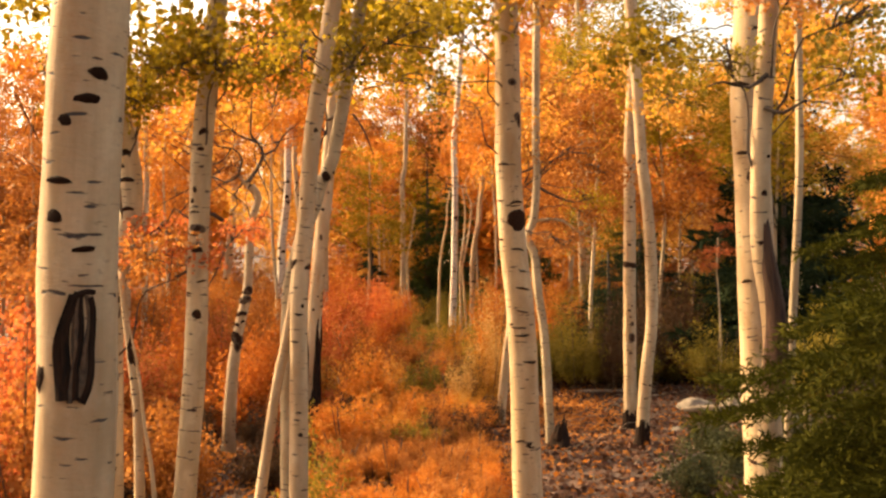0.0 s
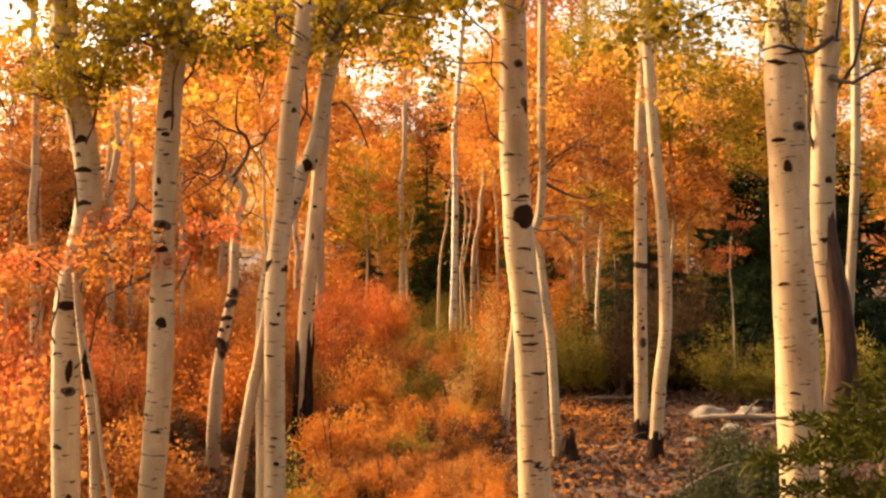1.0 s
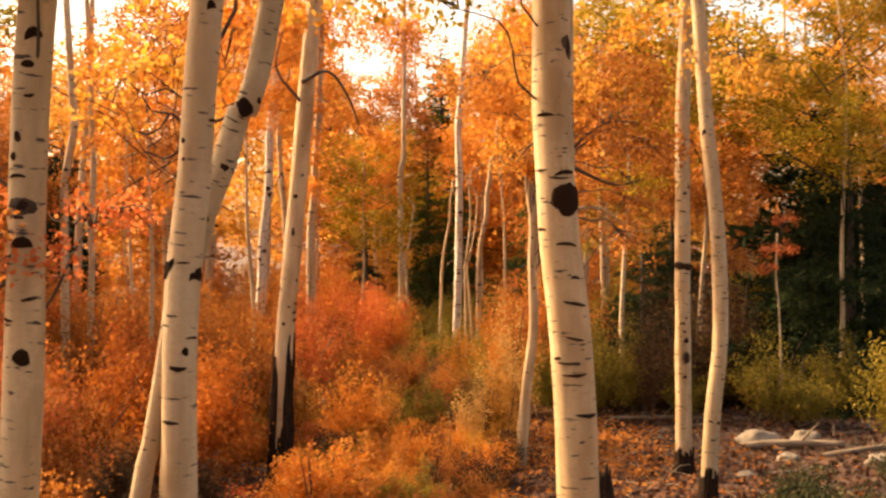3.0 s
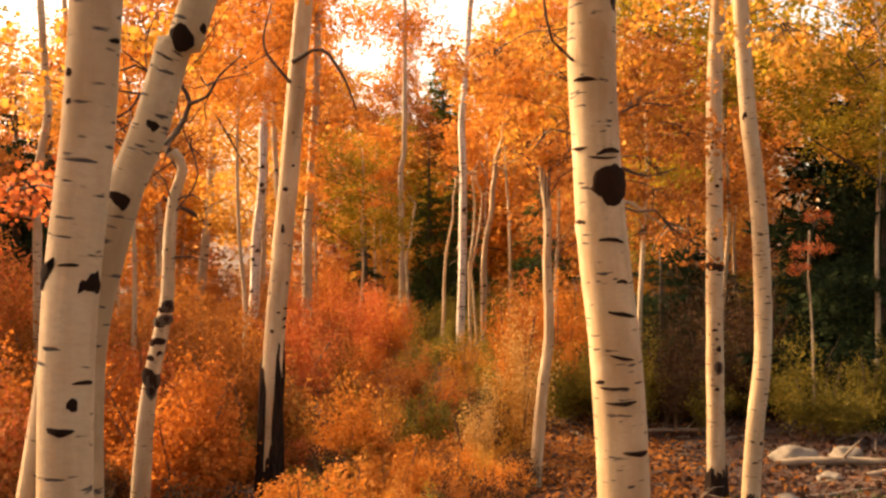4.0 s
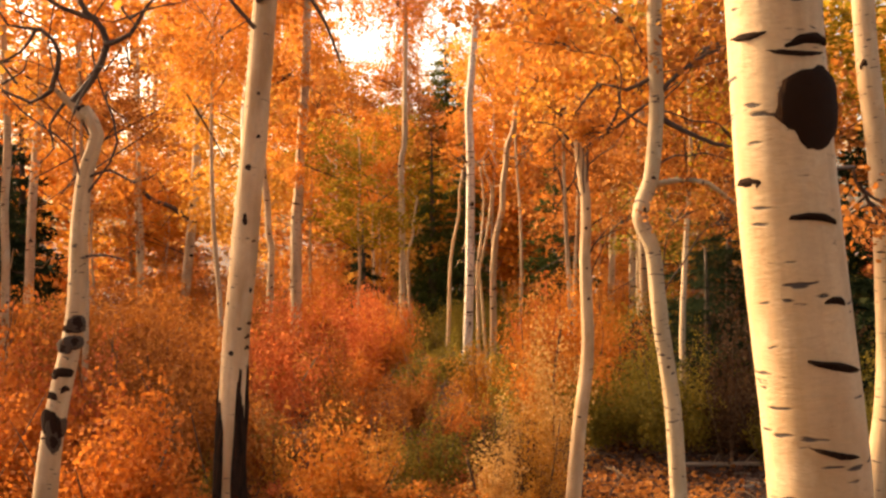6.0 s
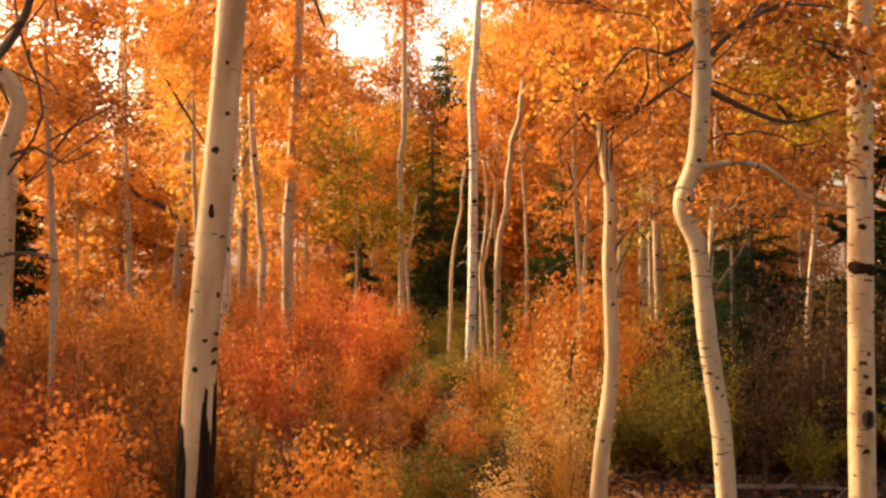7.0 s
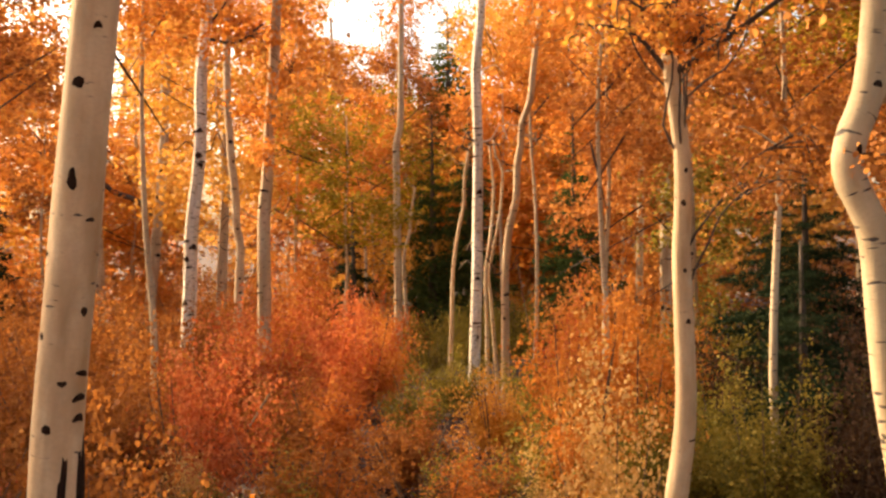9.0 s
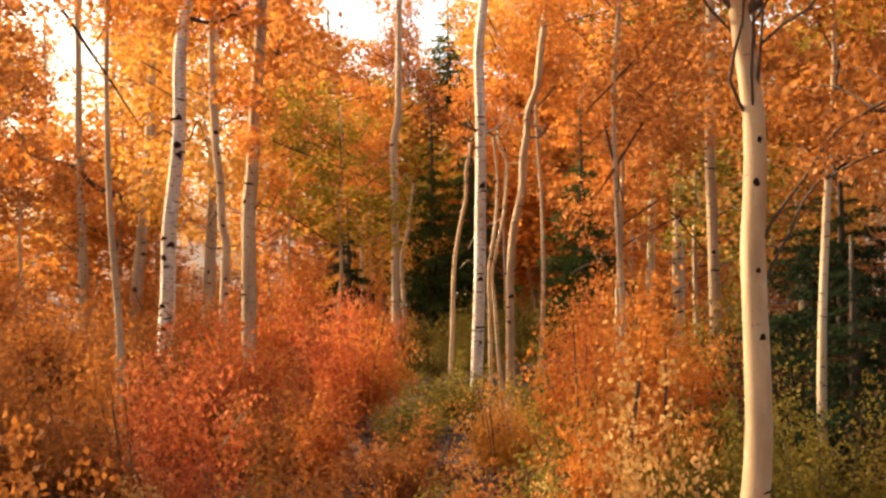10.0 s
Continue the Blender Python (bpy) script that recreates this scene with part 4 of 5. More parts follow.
aspen(11.9, [(2.0, -0.2), (1.995, 0.24), (1.99, 0.95), (1.99, 1.8), (1.99, 2.7), (2.02, 3.5)], 0.072, 0.045, "aspen with a blackened foot and a dark band", random_knots=14, char=0.26,
      knots=[(1.435, -0.6, 0.052, 0.034), (1.425, 0.5, 0.052, 0.030), (0.80, 0.2, 0.028, 0.016), (0.66, 0.25, 0.034, 0.045), (0.50, 0.0, 0.026, 0.014), (0.95, -0.2, 0.03, 0.012)], sprays=[(1.9, 12.0, 3.6, 1.1, GOLD), (2.4, 12.2, 3.3, 1.0, LIME)])
aspen(10.55, [(1.87, -0.2), (1.92, 0.40), (1.97, 0.84), (1.97, 1.35), (1.94, 1.90), (1.88, 2.45), (1.83, 3.18)], 0.060, 0.04, "slightly curved aspen beside a straighter one", random_knots=16, char=0.26,
      sprays=[(2.2, 10.7, 3.0, 1.0, GOLD)])

aspen(14.5, [(3.62, -0.2), (3.60, 0.7), (3.56, 1.3), (3.57, 1.75)], 0.018, 0.008, "slender sapling with rose red leaves before dark boughs", BARK_TAN, top=0, sides=7,
      sprays=[(3.57, 14.42, 1.58, 0.42, RED), (3.62, 14.45, 1.85, 0.32, RED), (3.45, 14.45, 1.36, 0.28, RED)])

# ---- far aspens ----
def far_aspen(y, pts, r, label="pale slender aspen among orange leaves", bark=None, top=8.0, sprays=(), limbs=()):
    rng = random.Random(int(y * 71 + pts[0][0] * 1310))
    if r < 0.062:
        bent = [pts[0]]
        for (xa, za), (xb, zb) in zip(pts, pts[1:]):
            bent += [((xa + xb) / 2 + rng.uniform(-0.045, 0.045), (za + zb) / 2), (xb, zb)]
        pts = bent
    limbs = list(limbs)
    if y < 30:
        for k in range(5):
            z = rng.uniform(1.2, 3.6)
            near = min(pts, key=lambda q: abs(q[1] - z))
            s = rng.choice((-1, 1))
            n = rng.uniform(0.15, 0.4)
            limbs.append((rng.uniform(0.008, 0.013), [(near[0], y, near[1]), (near[0] + s * n * 0.4, y - 0.05, near[1] + rng.uniform(-0.05, 0.12)), (near[0] + s * n * 0.7, y - 0.1, near[1] + rng.uniform(0.0, 0.2)), (near[0] + s * n, y - 0.1, near[1] + rng.uniform(-0.08, 0.3))], rng.random() < 0.4))
    return aspen(y, pts, r, r * 0.5, label, bark or BARK_FAR, top=top, sprays=sprays, limbs=limbs, group="aspens of the grove", random_knots=14 if bark == BARK_WHITE else 8, sides=9)


far_aspen(20.0, [(-2.92, 0.68), (-2.90, 1.07), (-2.88, 1.74), (-2.79, 2.58), (-2.77, 3.42), (-2.71, 3.97)], 0.082, "white aspen freckled with small black marks", BARK_WHITE,
          limbs=[(0.025, [(-2.71, 20, 3.8), (-2.4, 20, 3.75), (-2.1, 20, 3.95)], False), (0.02, [(-2.72, 20, 3.9), (-2.5, 20, 4.2), (-2.45, 20, 4.5)], False)],
          sprays=[(-3.0, 20.3, 5.2, 1.8, ORANGE), (-2.2, 20.3, 5.0, 1.7, ORANGE)])
far_aspen(28.0, [(-5.40, 1.16), (-5.30, 2.12), (-5.23, 2.99), (-5.17, 4.34)], 0.11, sprays=[(-5.4, 28.2, 6.0, 2.2, GOLD), (-4.7, 28.2, 5.4, 2.0, ORANGE)],
          limbs=[(0.06, [(-5.3, 28, 2.15), (-5.67, 27.9, 2.42), (-6.1, 27.9, 2.6), (-6.5, 27.9, 2.95), (-7.1, 27.9, 3.1), (-7.7, 27.9, 3.5)], False)])
far_aspen(34.0, [(-8.17, 0.94), (-8.08, 2.08), (-7.93, 2.96)], 0.10)
far_aspen(23.5, [(-7.01, 0.13), (-6.95, 1.20), (-6.91, 2.18), (-6.84, 3.15)], 0.085, sprays=[(-6.9, 23.8, 4.4, 2.0, GOLD)])
far_aspen(22.7, [(-2.87, 1.24), (-2.91, 1.87), (-2.97, 2.67), (-3.02, 3.46)], 0.06)
far_aspen(20.4, [(-2.17, 1.06), (-2.17, 1.86), (-2.13, 2.33), (-2.10, 2.9)], 0.085, "broad weathered aspen trunk, pale tan", BARK_FAR, top=6.0, sprays=[(-2.1, 20.1, 2.55, 0.7, ORANGE), (-2.1, 20.2, 3.0, 1.1, ORANGE), (-1.8, 20.2, 3.5, 1.4, ORANGE), (-2.3, 20.2, 3.9, 1.4, ORANGE)])
far_aspen(21.2, [(0.18, 0.28), (0.21, 1.14), (0.22, 1.76), (0.23, 2.79), (0.21, 3.61), (0.26, 4.23)], 0.072, "pale upright aspen before a dark conifer", BARK_WHITE)
far_aspen(22.0, [(-0.10, 0.13), (-0.07, 1.12), (0.01, 1.78), (0.08, 2.44), (0.13, 2.76)], 0.034, "thin crooked pale aspen stem", BARK, top=0)
far_aspen(21.5, [(0.56, 0.75), (0.61, 1.76), (0.71, 2.52), (0.77, 3.03), (0.90, 3.60)], 0.055, "leaning pale aspen with a bare side branch", BARK, top=6,
          limbs=[(0.022, [(0.76, 21.5, 2.9), (0.88, 21.5, 2.88), (0.98, 21.5, 2.76)], True)])
far_aspen(21.6, [(0.34, 0.75), (0.40, 1.77), (0.38, 2.79)], 0.03, "thin bare aspen stem", top=0)
far_aspen(21.8, [(0.40, 0.9), (0.43, 1.51), (0.55, 2.48), (0.44, 2.87)], 0.028, "thin bare aspen stem", top=0)
far_aspen(26.0, [(-0.93, 1.01), (-0.94, 2.30), (-0.95, 3.16), (-0.88, 3.59), (-0.87, 4.63)], 0.07, sprays=[(-1.0, 26.3, 6.2, 1.8, ORANGE)])
far_aspen(26.2, [(-0.83, 1.0), (-0.80, 1.61), (-0.74, 2.04), (-0.65, 2.56)], 0.04, top=0)
far_aspen(26.0, [(3.38, 1.5), (3.38, 3.15), (3.38, 4.18)], 0.10, sprays=[(3.0, 26.2, 5.2, 2.0, GOLD)])
far_aspen(20.0, [(2.47, 1.81), (2.46, 3.03), (2.45, 4.24)], 0.06)
far_aspen(14.0, [(-3.97, 1.88), (-3.92, 2.55), (-3.89, 3.23)], 0.05, sprays=[(-3.7, 14.0, 3.65, 0.5, ORANGE), (-3.65, 14.0, 2.7, 0.55, ORANGE), (-4.5, 14.1, 4.3, 0.8, ORANGE)])
far_aspen(15.0, [(-4.01, 1.0), (-4.01, 1.90), (-4.00, 3.06)], 0.04)
far_aspen(13.0, [(-4.51, 1.0), (-4.51, 1.54), (-4.50, 2.48)], 0.05, sprays=[(-4.3, 13.0, 3.0, 1.1, RUST), (-4.7, 13.1, 3.7, 1.2, ORANGE), (-4.32, 13.0, 3.7, 0.95, OLIVE), (-4.1, 13.1, 4.15, 0.7, LIME)])
grove = random.Random(11)
for k in range(18):
    y = grove.uniform(25, 44)
    x = grove.uniform(-0.44, 0.44) * y
    if -1.6 < x < 1.6 and y < 33:
        continue
    lean = grove.uniform(-0.05, 0.05)
    far_aspen(y, [(x, 0.2), (x + lean, 1.5), (x + lean * 2.2, 3.0), (x + lean * 2.5, 4.5)], grove.uniform(0.05, 0.11))

# ---- shrubs: orange and red brush on the left, olive and gold on the right ----
RED_L, ORANGE_L, GOLD_L = "low shrub of fiery red autumn leaves", "bushy shrub of bright orange autumn leaves", "small shrub of golden yellow leaves"
SAGE_L = "low grey-green shrub on the leaf litter"
UMBER_L = "dark brown half-bare brush, its colour darkened for shade"
OLIVE_L, RUST_L = "olive green shrub turning gold", "low rust-brown brush with sparse leaves"
# brush on the left, near
for x, y, w, h, material, label in (
        (-2.5, 6.6, 1.4, 1.55, RED, RED_L), (-2.9, 7.6, 1.8, 1.7, RED, RED_L), (-1.95, 7.7, 1.2, 0.8, RUSSET, RUST_L),
        (-1.30, 8.7, 1.0, 0.5, UMBER, UMBER_L), (-2.7, 9.3, 1.5, 1.45, RED, RED_L), (-3.6, 9.6, 1.9, 2.0, RED, RED_L),
        (-0.85, 9.7, 1.0, 0.65, ORANGE, ORANGE_L), (-0.45, 10.9, 1.1, 0.6, ORANGE, ORANGE_L), (-2.0, 11.4, 1.5, 1.2, ORANGE, ORANGE_L),
        (0.15, 11.6, 1.0, 0.45, ORANGE, ORANGE_L), (-3.1, 11.8, 1.9, 1.5, ORANGE, ORANGE_L), (-0.75, 12.3, 1.2, 0.95, ORANGE, ORANGE_L),
        (-1.7, 12.9, 1.4, 1.25, ORANGE, ORANGE_L), (-0.3, 13.4, 1.2, 0.7, OLIVE, OLIVE_L), (-2.7, 13.6, 1.7, 1.5, RED, RED_L),
        (-3.9, 14.2, 2.0, 1.7, ORANGE, ORANGE_L), (-1.0, 14.4, 1.3, 0.95, ORANGE, ORANGE_L), (0.1, 14.6, 1.1, 0.7, ORANGE, ORANGE_L),
        (-1.9, 15.4, 1.5, 1.3, RED, RED_L), (-0.4, 15.9, 1.2, 0.75, RUST, RUST_L), (-3.0, 16.2, 1.9, 1.5, ORANGE, ORANGE_L),
        (-1.1, 16.8, 1.4, 1.0, ORANGE, ORANGE_L)):
    shrub(x, y, w, h, material, label, "shrubs of the forest floor")
# brush on the left, farther in
for x, y, w, h, material, label in (
        (-5.6, 17.0, 2.4, 2.0, RED, RED_L), (0.25, 17.4, 0.95, 1.05, GOLD, GOLD_L), (-4.2, 17.6, 2.2, 1.7, ORANGE, ORANGE_L),
        (-1.9, 17.9, 1.7, 1.45, RED, RED_L), (-0.35, 18.0, 1.0, 0.85, OLIVE, OLIVE_L), (-2.9, 19.0, 1.8, 1.35, ORANGE, ORANGE_L),
        (-1.0, 19.6, 1.5, 1.55, RED, RED_L), (0.1, 20.2, 1.1, 0.8, OLIVE, OLIVE_L), (-4.4, 20.5, 2.2, 1.6, ORANGE, ORANGE_L),
        (-6.2, 20.5, 2.4, 1.8, ORANGE, ORANGE_L), (-1.75, 20.9, 1.9, 1.75, RED, RED_L), (-1.05, 21.2, 1.3, 1.55, RED, RED_L),
        (-7.8, 22.0, 2.6, 2.2, RED, RED_L), (-3.2, 22.2, 2.2, 1.6, ORANGE, ORANGE_L), (-5.2, 23.0, 2.4, 1.9, ORANGE, ORANGE_L),
        (-0.45, 23.3, 1.2, 0.8, OLIVE, OLIVE_L), (-2.3, 24.0, 2.0, 2.0, ORANGE, ORANGE_L), (0.3, 24.2, 1.3, 0.9, OLIVE, OLIVE_L),
        (-0.2, 26.2, 1.6, 1.0, OLIVE, OLIVE_L), (-1.3, 26.5, 1.8, 1.4, RED, RED_L), (-3.8, 26.5, 2.4, 1.7, ORANGE, ORANGE_L),
        (-6.0, 28.5, 2.8, 1.9, ORANGE, ORANGE_L)):
    shrub(x, y, w, h, material, label, "shrubs of the forest floor")
# the last of the left brush, and the near brush on the right
shrub(-0.68, 5.8, 0.42, 1.2, OLIVE, "slim olive shrub with sparse dull leaves", "shrubs of the forest floor")
for x, y, w, h, material, label in (
        (-8.6, 29.0, 3.0, 2.0, ORANGE, ORANGE_L), (1.9, 8.3, 0.8, 0.4, SAGE, SAGE_L), (2.5, 8.9, 0.9, 0.45, SAGE, SAGE_L),
        (2.35, 9.8, 0.7, 0.4, SAGE, SAGE_L), (3.3, 10.4, 0.8, 0.5, SAGE, SAGE_L), (0.62, 13.2, 0.7, 1.5, PALE, "slim shrub of pale gold drying leaves"), (0.50, 12.9, 0.6, 0.8, GOLD, GOLD_L), (2.5, 14.3, 0.7, 0.7, OLIVE, OLIVE_L),
        (4.3, 13.0, 1.5, 1.3, OLIVE, OLIVE_L), (3.45, 13.9, 1.25, 0.95, OLIVE, OLIVE_L), (4.1, 14.3, 1.2, 1.0, OLIVE, OLIVE_L),
        (0.62, 14.6, 0.7, 1.6, ORANGE, ORANGE_L), (0.55, 15.0, 1.1, 0.85, OLIVE, OLIVE_L),
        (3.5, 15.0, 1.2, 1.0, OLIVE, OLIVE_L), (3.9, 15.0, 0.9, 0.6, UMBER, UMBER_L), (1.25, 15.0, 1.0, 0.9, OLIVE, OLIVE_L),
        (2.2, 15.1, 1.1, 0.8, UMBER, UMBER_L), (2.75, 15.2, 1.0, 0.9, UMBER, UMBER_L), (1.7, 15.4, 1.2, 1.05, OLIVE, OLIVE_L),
        (3.0, 15.5, 1.3, 1.25, OLIVE, OLIVE_L), (1.15, 15.7, 1.1, 1.25, ORANGE, ORANGE_L), (0.75, 16.1, 1.2, 1.0, OLIVE, OLIVE_L),
        (0.72, 16.3, 0.95, 1.95, RED, RED_L)):
    shrub(x, y, w, h, material, label, "shrubs of the forest floor")
# brush on the right, farther in
for x, y, w, h, material, label in (
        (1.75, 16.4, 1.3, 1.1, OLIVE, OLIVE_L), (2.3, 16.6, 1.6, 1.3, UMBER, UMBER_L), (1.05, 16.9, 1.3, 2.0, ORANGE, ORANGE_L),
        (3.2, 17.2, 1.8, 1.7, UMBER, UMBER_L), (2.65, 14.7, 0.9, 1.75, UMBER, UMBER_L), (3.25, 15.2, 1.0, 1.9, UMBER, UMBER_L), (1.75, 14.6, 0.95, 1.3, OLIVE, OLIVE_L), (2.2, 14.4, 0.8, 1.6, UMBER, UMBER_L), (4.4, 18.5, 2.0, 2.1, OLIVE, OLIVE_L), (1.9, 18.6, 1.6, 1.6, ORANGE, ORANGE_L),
        (0.75, 19.4, 1.3, 0.95, OLIVE, OLIVE_L), (2.8, 20.0, 1.9, 1.8, OLIVE, OLIVE_L), (1.9, 24.0, 1.9, 1.6, ORANGE, ORANGE_L),
        (0.9, 25.5, 1.6, 1.2, OLIVE, OLIVE_L), (3.4, 26.5, 2.6, 1.8, ORANGE, ORANGE_L), (0.5, 27.8, 2.0, 1.1, OLIVE, OLIVE_L)):
    shrub(x, y, w, h, material, label, "shrubs of the forest floor")
low = random.Random(4)
for k in range(40):
    x, y = low.uniform(-3.2, 0.5), low.uniform(8.2, 15)
    if abs(x - 0.0) < 0.4 and y < 9.6:
        continue
    # umber tufts on the left carry the brown shade between the trunks
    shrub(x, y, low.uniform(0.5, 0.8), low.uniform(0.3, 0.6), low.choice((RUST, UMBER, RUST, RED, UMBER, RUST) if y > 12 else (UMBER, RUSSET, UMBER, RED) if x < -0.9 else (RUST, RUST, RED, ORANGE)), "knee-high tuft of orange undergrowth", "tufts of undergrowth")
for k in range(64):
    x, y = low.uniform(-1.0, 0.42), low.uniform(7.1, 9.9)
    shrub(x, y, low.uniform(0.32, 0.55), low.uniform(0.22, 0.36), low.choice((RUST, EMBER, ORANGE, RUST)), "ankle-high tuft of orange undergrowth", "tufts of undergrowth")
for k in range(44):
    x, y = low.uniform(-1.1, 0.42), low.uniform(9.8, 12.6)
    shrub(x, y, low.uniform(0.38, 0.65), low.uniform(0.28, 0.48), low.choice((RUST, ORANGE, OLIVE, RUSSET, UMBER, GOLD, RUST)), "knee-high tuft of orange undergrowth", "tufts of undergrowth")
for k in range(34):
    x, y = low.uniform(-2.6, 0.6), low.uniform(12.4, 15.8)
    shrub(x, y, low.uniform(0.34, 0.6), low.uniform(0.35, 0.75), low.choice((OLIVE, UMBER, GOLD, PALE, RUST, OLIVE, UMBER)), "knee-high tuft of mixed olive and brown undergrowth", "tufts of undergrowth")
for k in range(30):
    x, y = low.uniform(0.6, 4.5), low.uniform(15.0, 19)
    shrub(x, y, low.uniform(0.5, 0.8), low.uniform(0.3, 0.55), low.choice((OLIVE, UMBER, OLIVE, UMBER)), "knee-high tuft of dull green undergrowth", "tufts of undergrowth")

# ---- leafy young trees behind: the orange and gold canopy ----
OT, GT = "young tree in full orange autumn leaf", "young tree with golden yellow autumn leaves"
# on the left and in the middle
for x, y, h, w, lowest, mats, label in (
        (-6.6, 12.2, 5.4, 2.4, 1.2, (RED, RUST), OT), (-4.6, 13.6, 3.1, 1.6, 1.2, (RUSSET, RUST), OT), (-5.35, 14.5, 4.5, 2.0, 1.5, (RUSSET, RUST), OT),
        (-3.5, 15.5, 4.9, 1.7, 2.7, (ORANGE, RUST), OT), (-2.6, 17.2, 5.6, 1.7, 3.4, (ORANGE,), OT), (-6.9, 17.5, 4.3, 2.4, 1.2, (RUST, ORANGE), OT),
        (-4.85, 19.5, 5.8, 2.0, 2.6, (ORANGE, RUST), OT), (-1.6, 24.5, 4.1, 2.0, 1.9, (LIME, GOLD), GT), (-3.6, 25.0, 5.4, 2.6, 2.2, (ORANGE, GOLD), OT),
        (-6.2, 29.6, 4.2, 2.6, 1.6, (ORANGE,), OT), (-7.0, 27.0, 5.2, 2.2, 2.2, (RUSSET, RUST), OT), (-1.6, 28.0, 4.6, 1.6, 2.4, (GOLD, ORANGE), GT),
        (-1.6, 29.5, 4.9, 2.4, 1.0, (LIME, GOLD), GT), (-3.2, 31.0, 7.6, 2.2, 2.6, (ORANGE, RUST), OT), (-0.05, 33.5, 5.2, 2.0, 2.9, (GOLD, ORANGE), GT),
        (-0.98, 34.0, 8.6, 1.1, 3.0, (RUST, ORANGE), OT), (-4.0, 35.0, 9.0, 2.4, 3.0, (ORANGE, GOLD), OT), (-4.3, 40.0, 9.4, 2.6, 3.0, (RUST, ORANGE), OT)):
    sapling(x, y, h, w, lowest, mats, label, "autumn trees of the grove", "crown" if y < 19 else "far")
# on the right
for x, y, h, w, lowest, mats, label in (
        (4.5, 15.2, 5.0, 1.8, 2.6, (GOLD, LIME), GT), (2.1, 15.6, 5.2, 1.8, 2.3, (RUSSET, RUST, LIME), OT), (3.2, 16.4, 6.0, 2.2, 2.2, (RUSSET, OLIVE, LIME), GT),
        (5.4, 17.0, 6.2, 2.4, 2.8, (GOLD,), GT), (1.3, 18.4, 5.5, 1.6, 2.5, (ORANGE, RUST), OT), (4.2, 19.8, 5.0, 2.6, 2.6, (GOLD, ORANGE), GT),
        (1.7, 21.0, 7.0, 2.2, 1.8, (RUST, RUSSET), OT), (6.6, 21.0, 8.0, 3.0, 2.0, (GOLD, LIME), GT), (2.9, 22.5, 7.5, 2.6, 1.6, (RUSSET, OLIVE), OT),
        (1.1, 24.0, 6.5, 1.3, 4.0, (ORANGE,), OT), (4.6, 24.0, 6.0, 3.0, 1.5, (GOLD, LIME), GT), (0.9, 28.5, 6.6, 1.9, 3.6, (ORANGE, GOLD), OT),
        (3.1, 28.5, 7.6, 2.6, 1.2, (ORANGE, GOLD), OT)):
    sapling(x, y, h, w, lowest, mats, label, "autumn trees of the grove", "crown" if y < 19 else "far")
back = random.Random(23)
for k in range(48):
    y = back.uniform(30, 50)
    x = back.uniform(-0.47, 0.47) * y
    # the wood opens a little left of the middle
    gap = abs(x / y + 0.072) < 0.040
    side = abs(x / y - 0.21) < 0.03 or abs(x / y + 0.257) < 0.03 or x / y < -0.36
    tip = abs(x / y + 0.002) < 0.045
    h = (7.2 if gap else 5.0 if tip or side else back.uniform(6.2, 9.2)) * y / 38
    sapling(x, y, h, back.uniform(2.8, 4.4), back.uniform(0.1, 0.7), back.choice(((ORANGE, GOLD), (ORANGE,), (GOLD, RUST), (RUST, ORANGE), (GOLD, ORANGE))),
            "distant autumn tree in orange and gold", "distant trees", "far", 0.07)

# ---- conifers ----
conifer(-0.42, 29.2, 4.4, 0.85, "dark green young spruce among the aspens", "mid", 0.02, NEEDLE_NEAR)
conifer(0.30, 29.8, 4.9, 0.95, "dark green spruce behind pale stems", "mid", 0.02, NEEDLE_NEAR)
conifer(-1.75, 27.0, 2.7, 0.6, "small dark spruce among red shrubs", "mid", 0.05)
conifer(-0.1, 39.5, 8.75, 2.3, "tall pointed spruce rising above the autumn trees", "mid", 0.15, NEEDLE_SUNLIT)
conifer(1.95, 26.5, 4.2, 0.8, "dark spruce behind orange leaves", "mid", 0.1, NEEDLE_NEAR)
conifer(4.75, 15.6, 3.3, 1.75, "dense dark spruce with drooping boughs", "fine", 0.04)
# the two low spruces are near-black to stand in for deep shadow under the canopy
conifer(2.35, 15.9, 1.85, 0.85, "low dark spruce filling a shadowed hollow", "fine", 0.03, rows=14)
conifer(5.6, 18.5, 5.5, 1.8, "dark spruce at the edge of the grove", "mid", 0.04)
conifer(3.3, 18.8, 2.8, 1.25, "low dark spruce filling a shadowed hollow", "fine", 0.03, rows=15)
conifer(-8.2, 24.5, 5.4, 1.3, "dark spruce beyond the red shrubs", "mid", 0.06)
conifer(-8.6, 27.5, 5.6, 0.95, "slim dark spruce against the bright sky", "mid", 0.06)
conifer(1.76, 2.75, 2.35, 1.32, "young fir reaching out soft green boughs", "near", 0.04, NEEDLE_FIR, (1.6, 5.4), 48)


# ---- fallen wood and stones ----
def fallen_log(pts, r, label, wood=None):
    wood = wood or DEADWOOD
    o = Vector(pts[0])
    root = thing("fallen_log", Matrix.Translation(o), label, "log")
    part("log_body", tube([Vector(p) - o for p in pts], r, r * 0.7, 12, 0.08, 0.25, 0, 4.0), wood, root)
    d = (Vector(pts[-1]) - o)
    part("branch_stub", tube([d * 0.55 + Vector((0, 0, r * 0.5)), d * 0.58 + Vector((0.05, -0.06, r + 0.10)), d * 0.62 + Vector((0.08, -0.1, r + 0.18))], r * 0.35, r * 0.12, 7, 0.05, 0.1), wood, root)
    return root


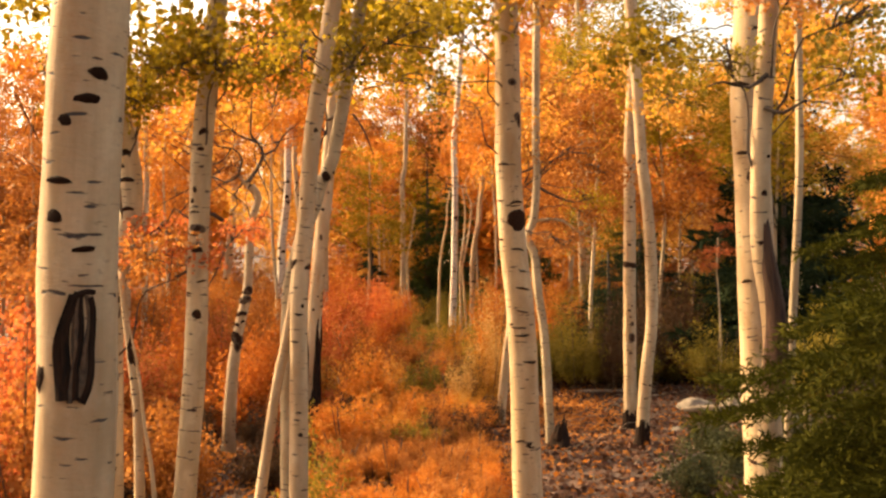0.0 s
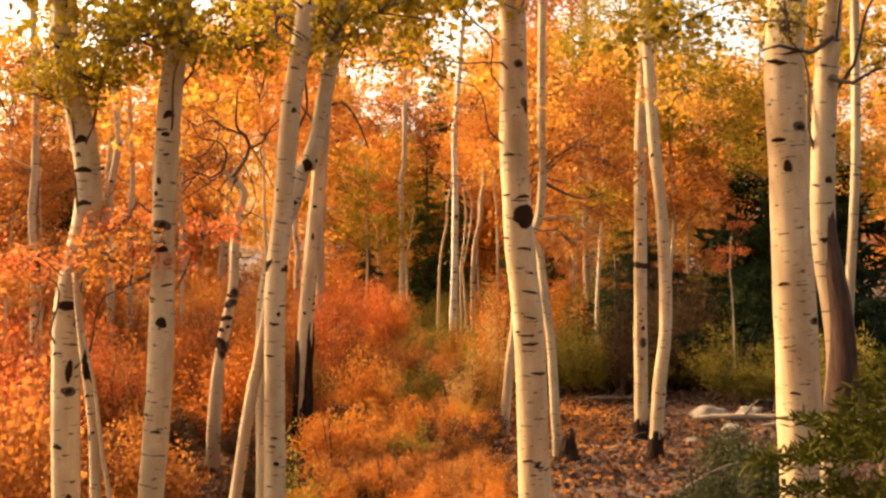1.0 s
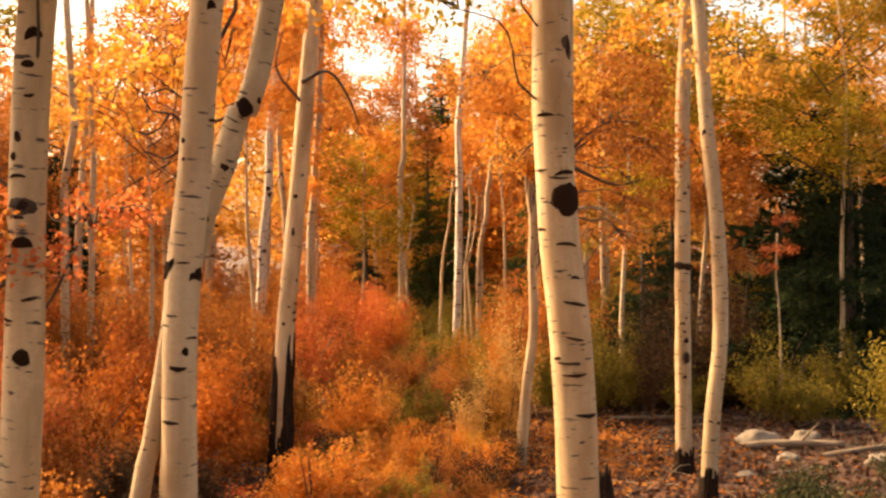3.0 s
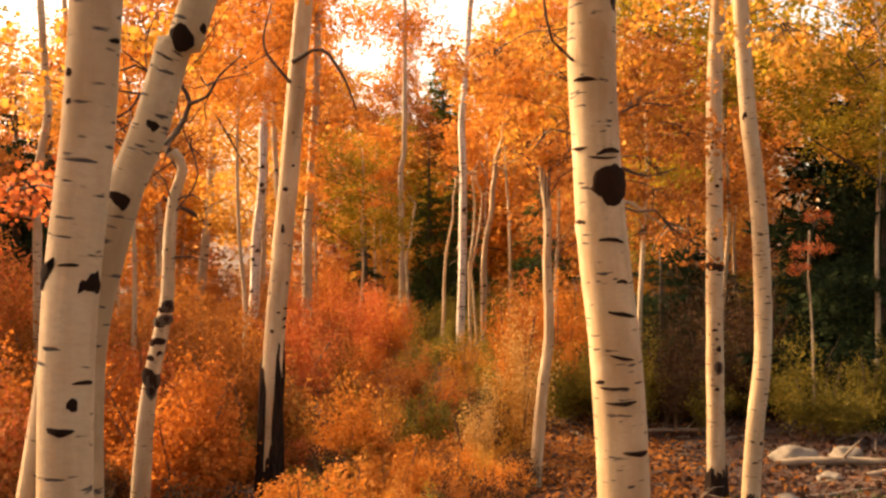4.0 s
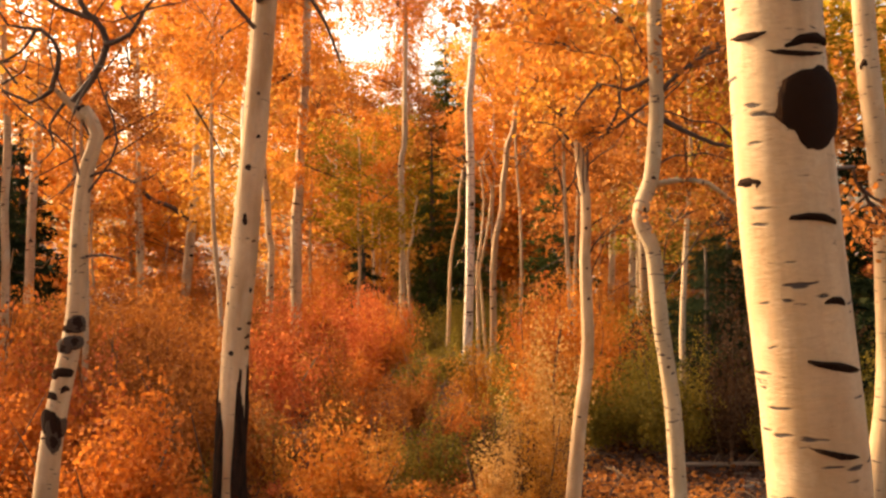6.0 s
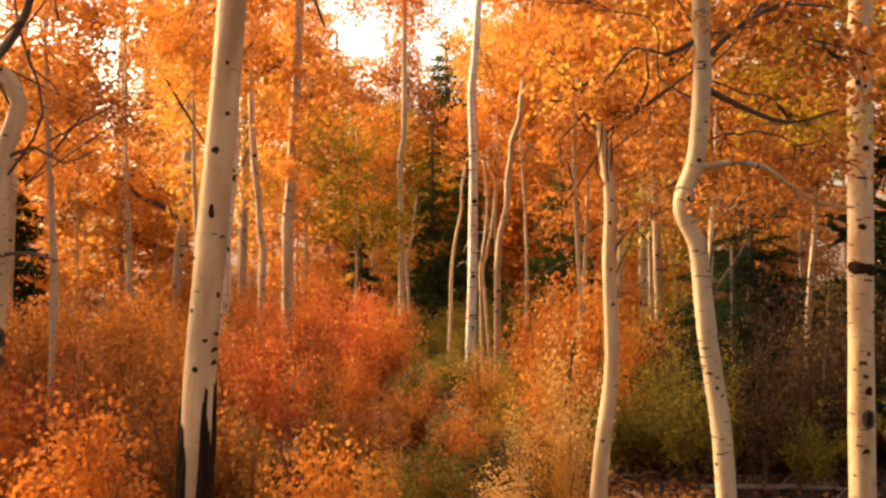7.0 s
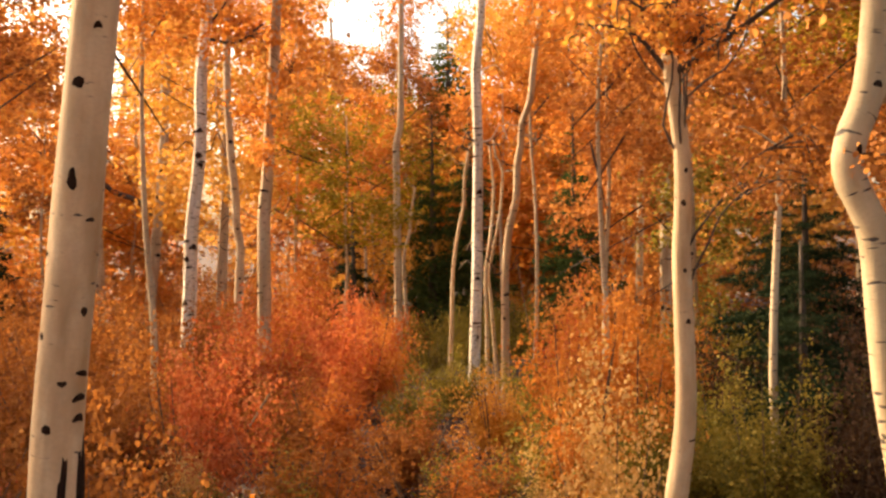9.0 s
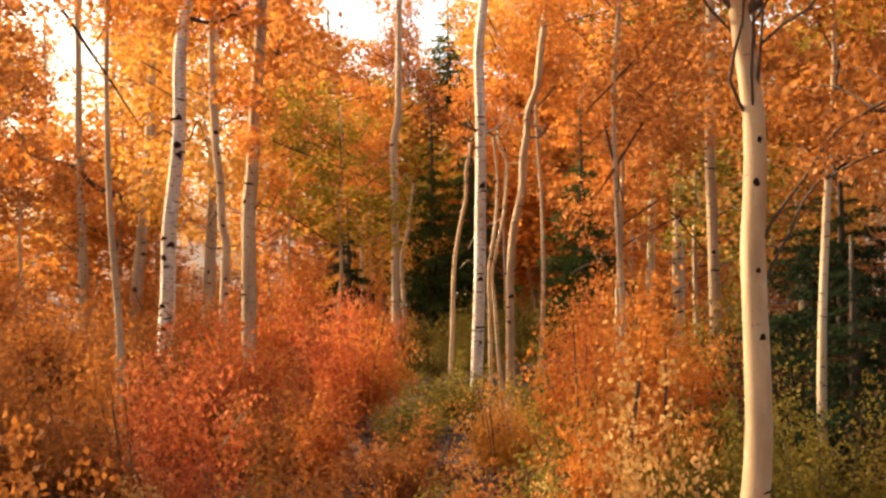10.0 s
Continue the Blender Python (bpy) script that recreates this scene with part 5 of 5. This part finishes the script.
def lying(x0, y0, x1, y1, r, label, lift=0.0, wood=None):
    pts = [(x0 + (x1 - x0) * t, y0 + (y1 - y0) * t, ground_z(x0 + (x1 - x0) * t, y0 + (y1 - y0) * t) + r * 0.7 + lift * math.sin(math.pi * t)) for t in (0, 0.33, 0.66, 1)]
    return fallen_log(pts, r, label, wood)


lying(2.75, 12.75, 3.6, 12.55, 0.042, "pale weathered log lying on the leaf litter", 0.03)
lying(3.3, 12.3, 4.3, 12.5, 0.026, "bleached fallen branch on the ground")
lying(-0.9, 8.9, 0.35, 9.3, 0.02, "dark fallen stick across the brush", 0.05)
lying(1.15, 12.6, 1.9, 12.9, 0.012, "thin bleached twig on the leaf litter")
lying(1.3, 11.4, 1.95, 11.2, 0.012, "thin bleached twig on the leaf litter")
lying(1.75, 14.5, 2.75, 14.25, 0.022, "dark fallen branch on the leaf litter", 0.03)
lying(2.0, 13.7, 2.95, 14.05, 0.016, "thin bleached twig on the leaf litter")
lying(1.7, 8.85, 2.8, 9.95, 0.030, "dark fallen branch across the low green shrubs", 0.10, TWIG)
lying(2.3, 11.5, 3.1, 11.9, 0.016, "thin bleached twig on the leaf litter")


def stone(x, y, sx, sy, sz):
    bm = bmesh.new()
    bmesh.ops.create_icosphere(bm, subdivisions=3, radius=1.0)
    for v in bm.verts:
        v.co *= 1 + 0.35 * noise.noise(v.co * 1.3 + Vector((x, y, 0))) + 0.08 * noise.noise(v.co * 4)
        v.co = Vector((v.co.x * sx, v.co.y * sy, v.co.z * sz))
    data = bpy.data.meshes.new("stone")
    bm.to_mesh(data)
    bm.free()
    data.polygons.foreach_set("use_smooth", np.ones(len(data.polygons), dtype=bool))
    data.materials.append(STONE)
    ob = tagged(new("stone", data), "pale rounded stone half sunk in leaf litter", "stone", "stones by the log")
    ob.location = (x, y, ground_z(x, y) + sz * 0.3)
    return ob


for x, y, sx, sy, sz in ((2.92, 12.95, 0.20, 0.13, 0.10), (3.35, 12.9, 0.14, 0.12, 0.09), (3.0, 12.3, 0.10, 0.08, 0.05), (2.45, 11.6, 0.08, 0.07, 0.04), (3.7, 11.9, 0.16, 0.12, 0.07)):
    stone(x, y, sx, sy, sz)


def stump(x, y, h, r):
    """A burnt snag: a stub with splinters of uneven height."""
    rng = random.Random(int(x * 100))
    root = thing("tree_stump", Matrix.Translation((x, y, ground_z(x, y))), "short blackened stump among fallen leaves", "stump")
    part("stump_body", tube([(0, 0, -0.05), (0.01, 0, h * 0.4), (0.02, 0.01, h * 0.6)], r, r * 0.7, 12, 0.03, 0.8, r * 0.6, 6.0), BURNT, root)
    for k in range(6):
        a = k * 1.05 + rng.uniform(-0.3, 0.3)
        d = Vector((math.cos(a), math.sin(a), 0)) * r * 0.5
        part("splinter", tube([d + Vector((0, 0, h * 0.3)), d * 1.1 + Vector((0.01, 0, h * 0.6)), d * 1.2 + Vector((0.02, 0, h * rng.uniform(0.7, 1.05)))], r * 0.4, r * 0.08, 6, 0.04, 0.6, 0, k * 1.7), BURNT, root)
    return root


stump(1.10, 10.5, 0.30, 0.085)
stump(-1.05, 10.6, 0.14, 0.06)

# ---- small dead twigs on the open litter ----
def build_twigs(count):
    rng = random.Random(8)
    lines = []
    for k in range(count):
        x, y, a, n = rng.uniform(0.7, 5.0), rng.uniform(8.6, 15.0), rng.uniform(0, 6.28), rng.uniform(0.08, 0.3)
        p = Vector((x, y, ground_z(x, y) + 0.02))
        q = Vector((x + math.cos(a) * n, y + math.sin(a) * n, 0))
        q.z = ground_z(q.x, q.y) + rng.uniform(0.02, 0.12)
        lines.append(([p, p.lerp(q, 0.5) + Vector((0, 0, rng.uniform(0, 0.04))), q], rng.uniform(0.003, 0.007), 0.002))
    mesh = joined_tubes("dead_twigs", lines, 4, 0.2)
    mesh.materials.append(DEADWOOD)
    tagged(new("dead_twigs", mesh), "bleached dead twigs scattered on the leaf litter", "twigs", "", "stuff")


build_twigs(170)

# ---- unseen trees added behind and beside the way, to hold back sky light ----
rear = random.Random(31)
for k in range(18):
    a = radians(rear.uniform(115, 425))
    d = rear.uniform(5.5, 13)
    x, y = math.cos(a) * d * 0.9, 2.0 + math.sin(a) * d
    if (y > 1.5 and abs(x) < 0.5 * y + 1.8) or (x < 0 and y > 0.5):
        continue
    sapling(x, y, rear.uniform(6, 9), rear.uniform(2.4, 3.6), rear.uniform(1.0, 2.4), rear.choice(((GOLD, ORANGE), (LIME, GOLD), (ORANGE, RUST))), "unseen autumn aspen added to shade the way", "autumn trees along the way", "rear", 0.07)
# added out of view on the left, to keep direct sun off the brush
for x, y, h in ((-9.6, 19.2, 8.0), (-10.8, 22.6, 8.8), (-8.9, 16.6, 5.8), (-7.9, 15.9, 5.0)):
    sapling(x, y, h, 3.0, 1.2, (ORANGE, RUST), "unseen autumn aspen added to shade the way", "autumn trees along the way", "far", 0.07)
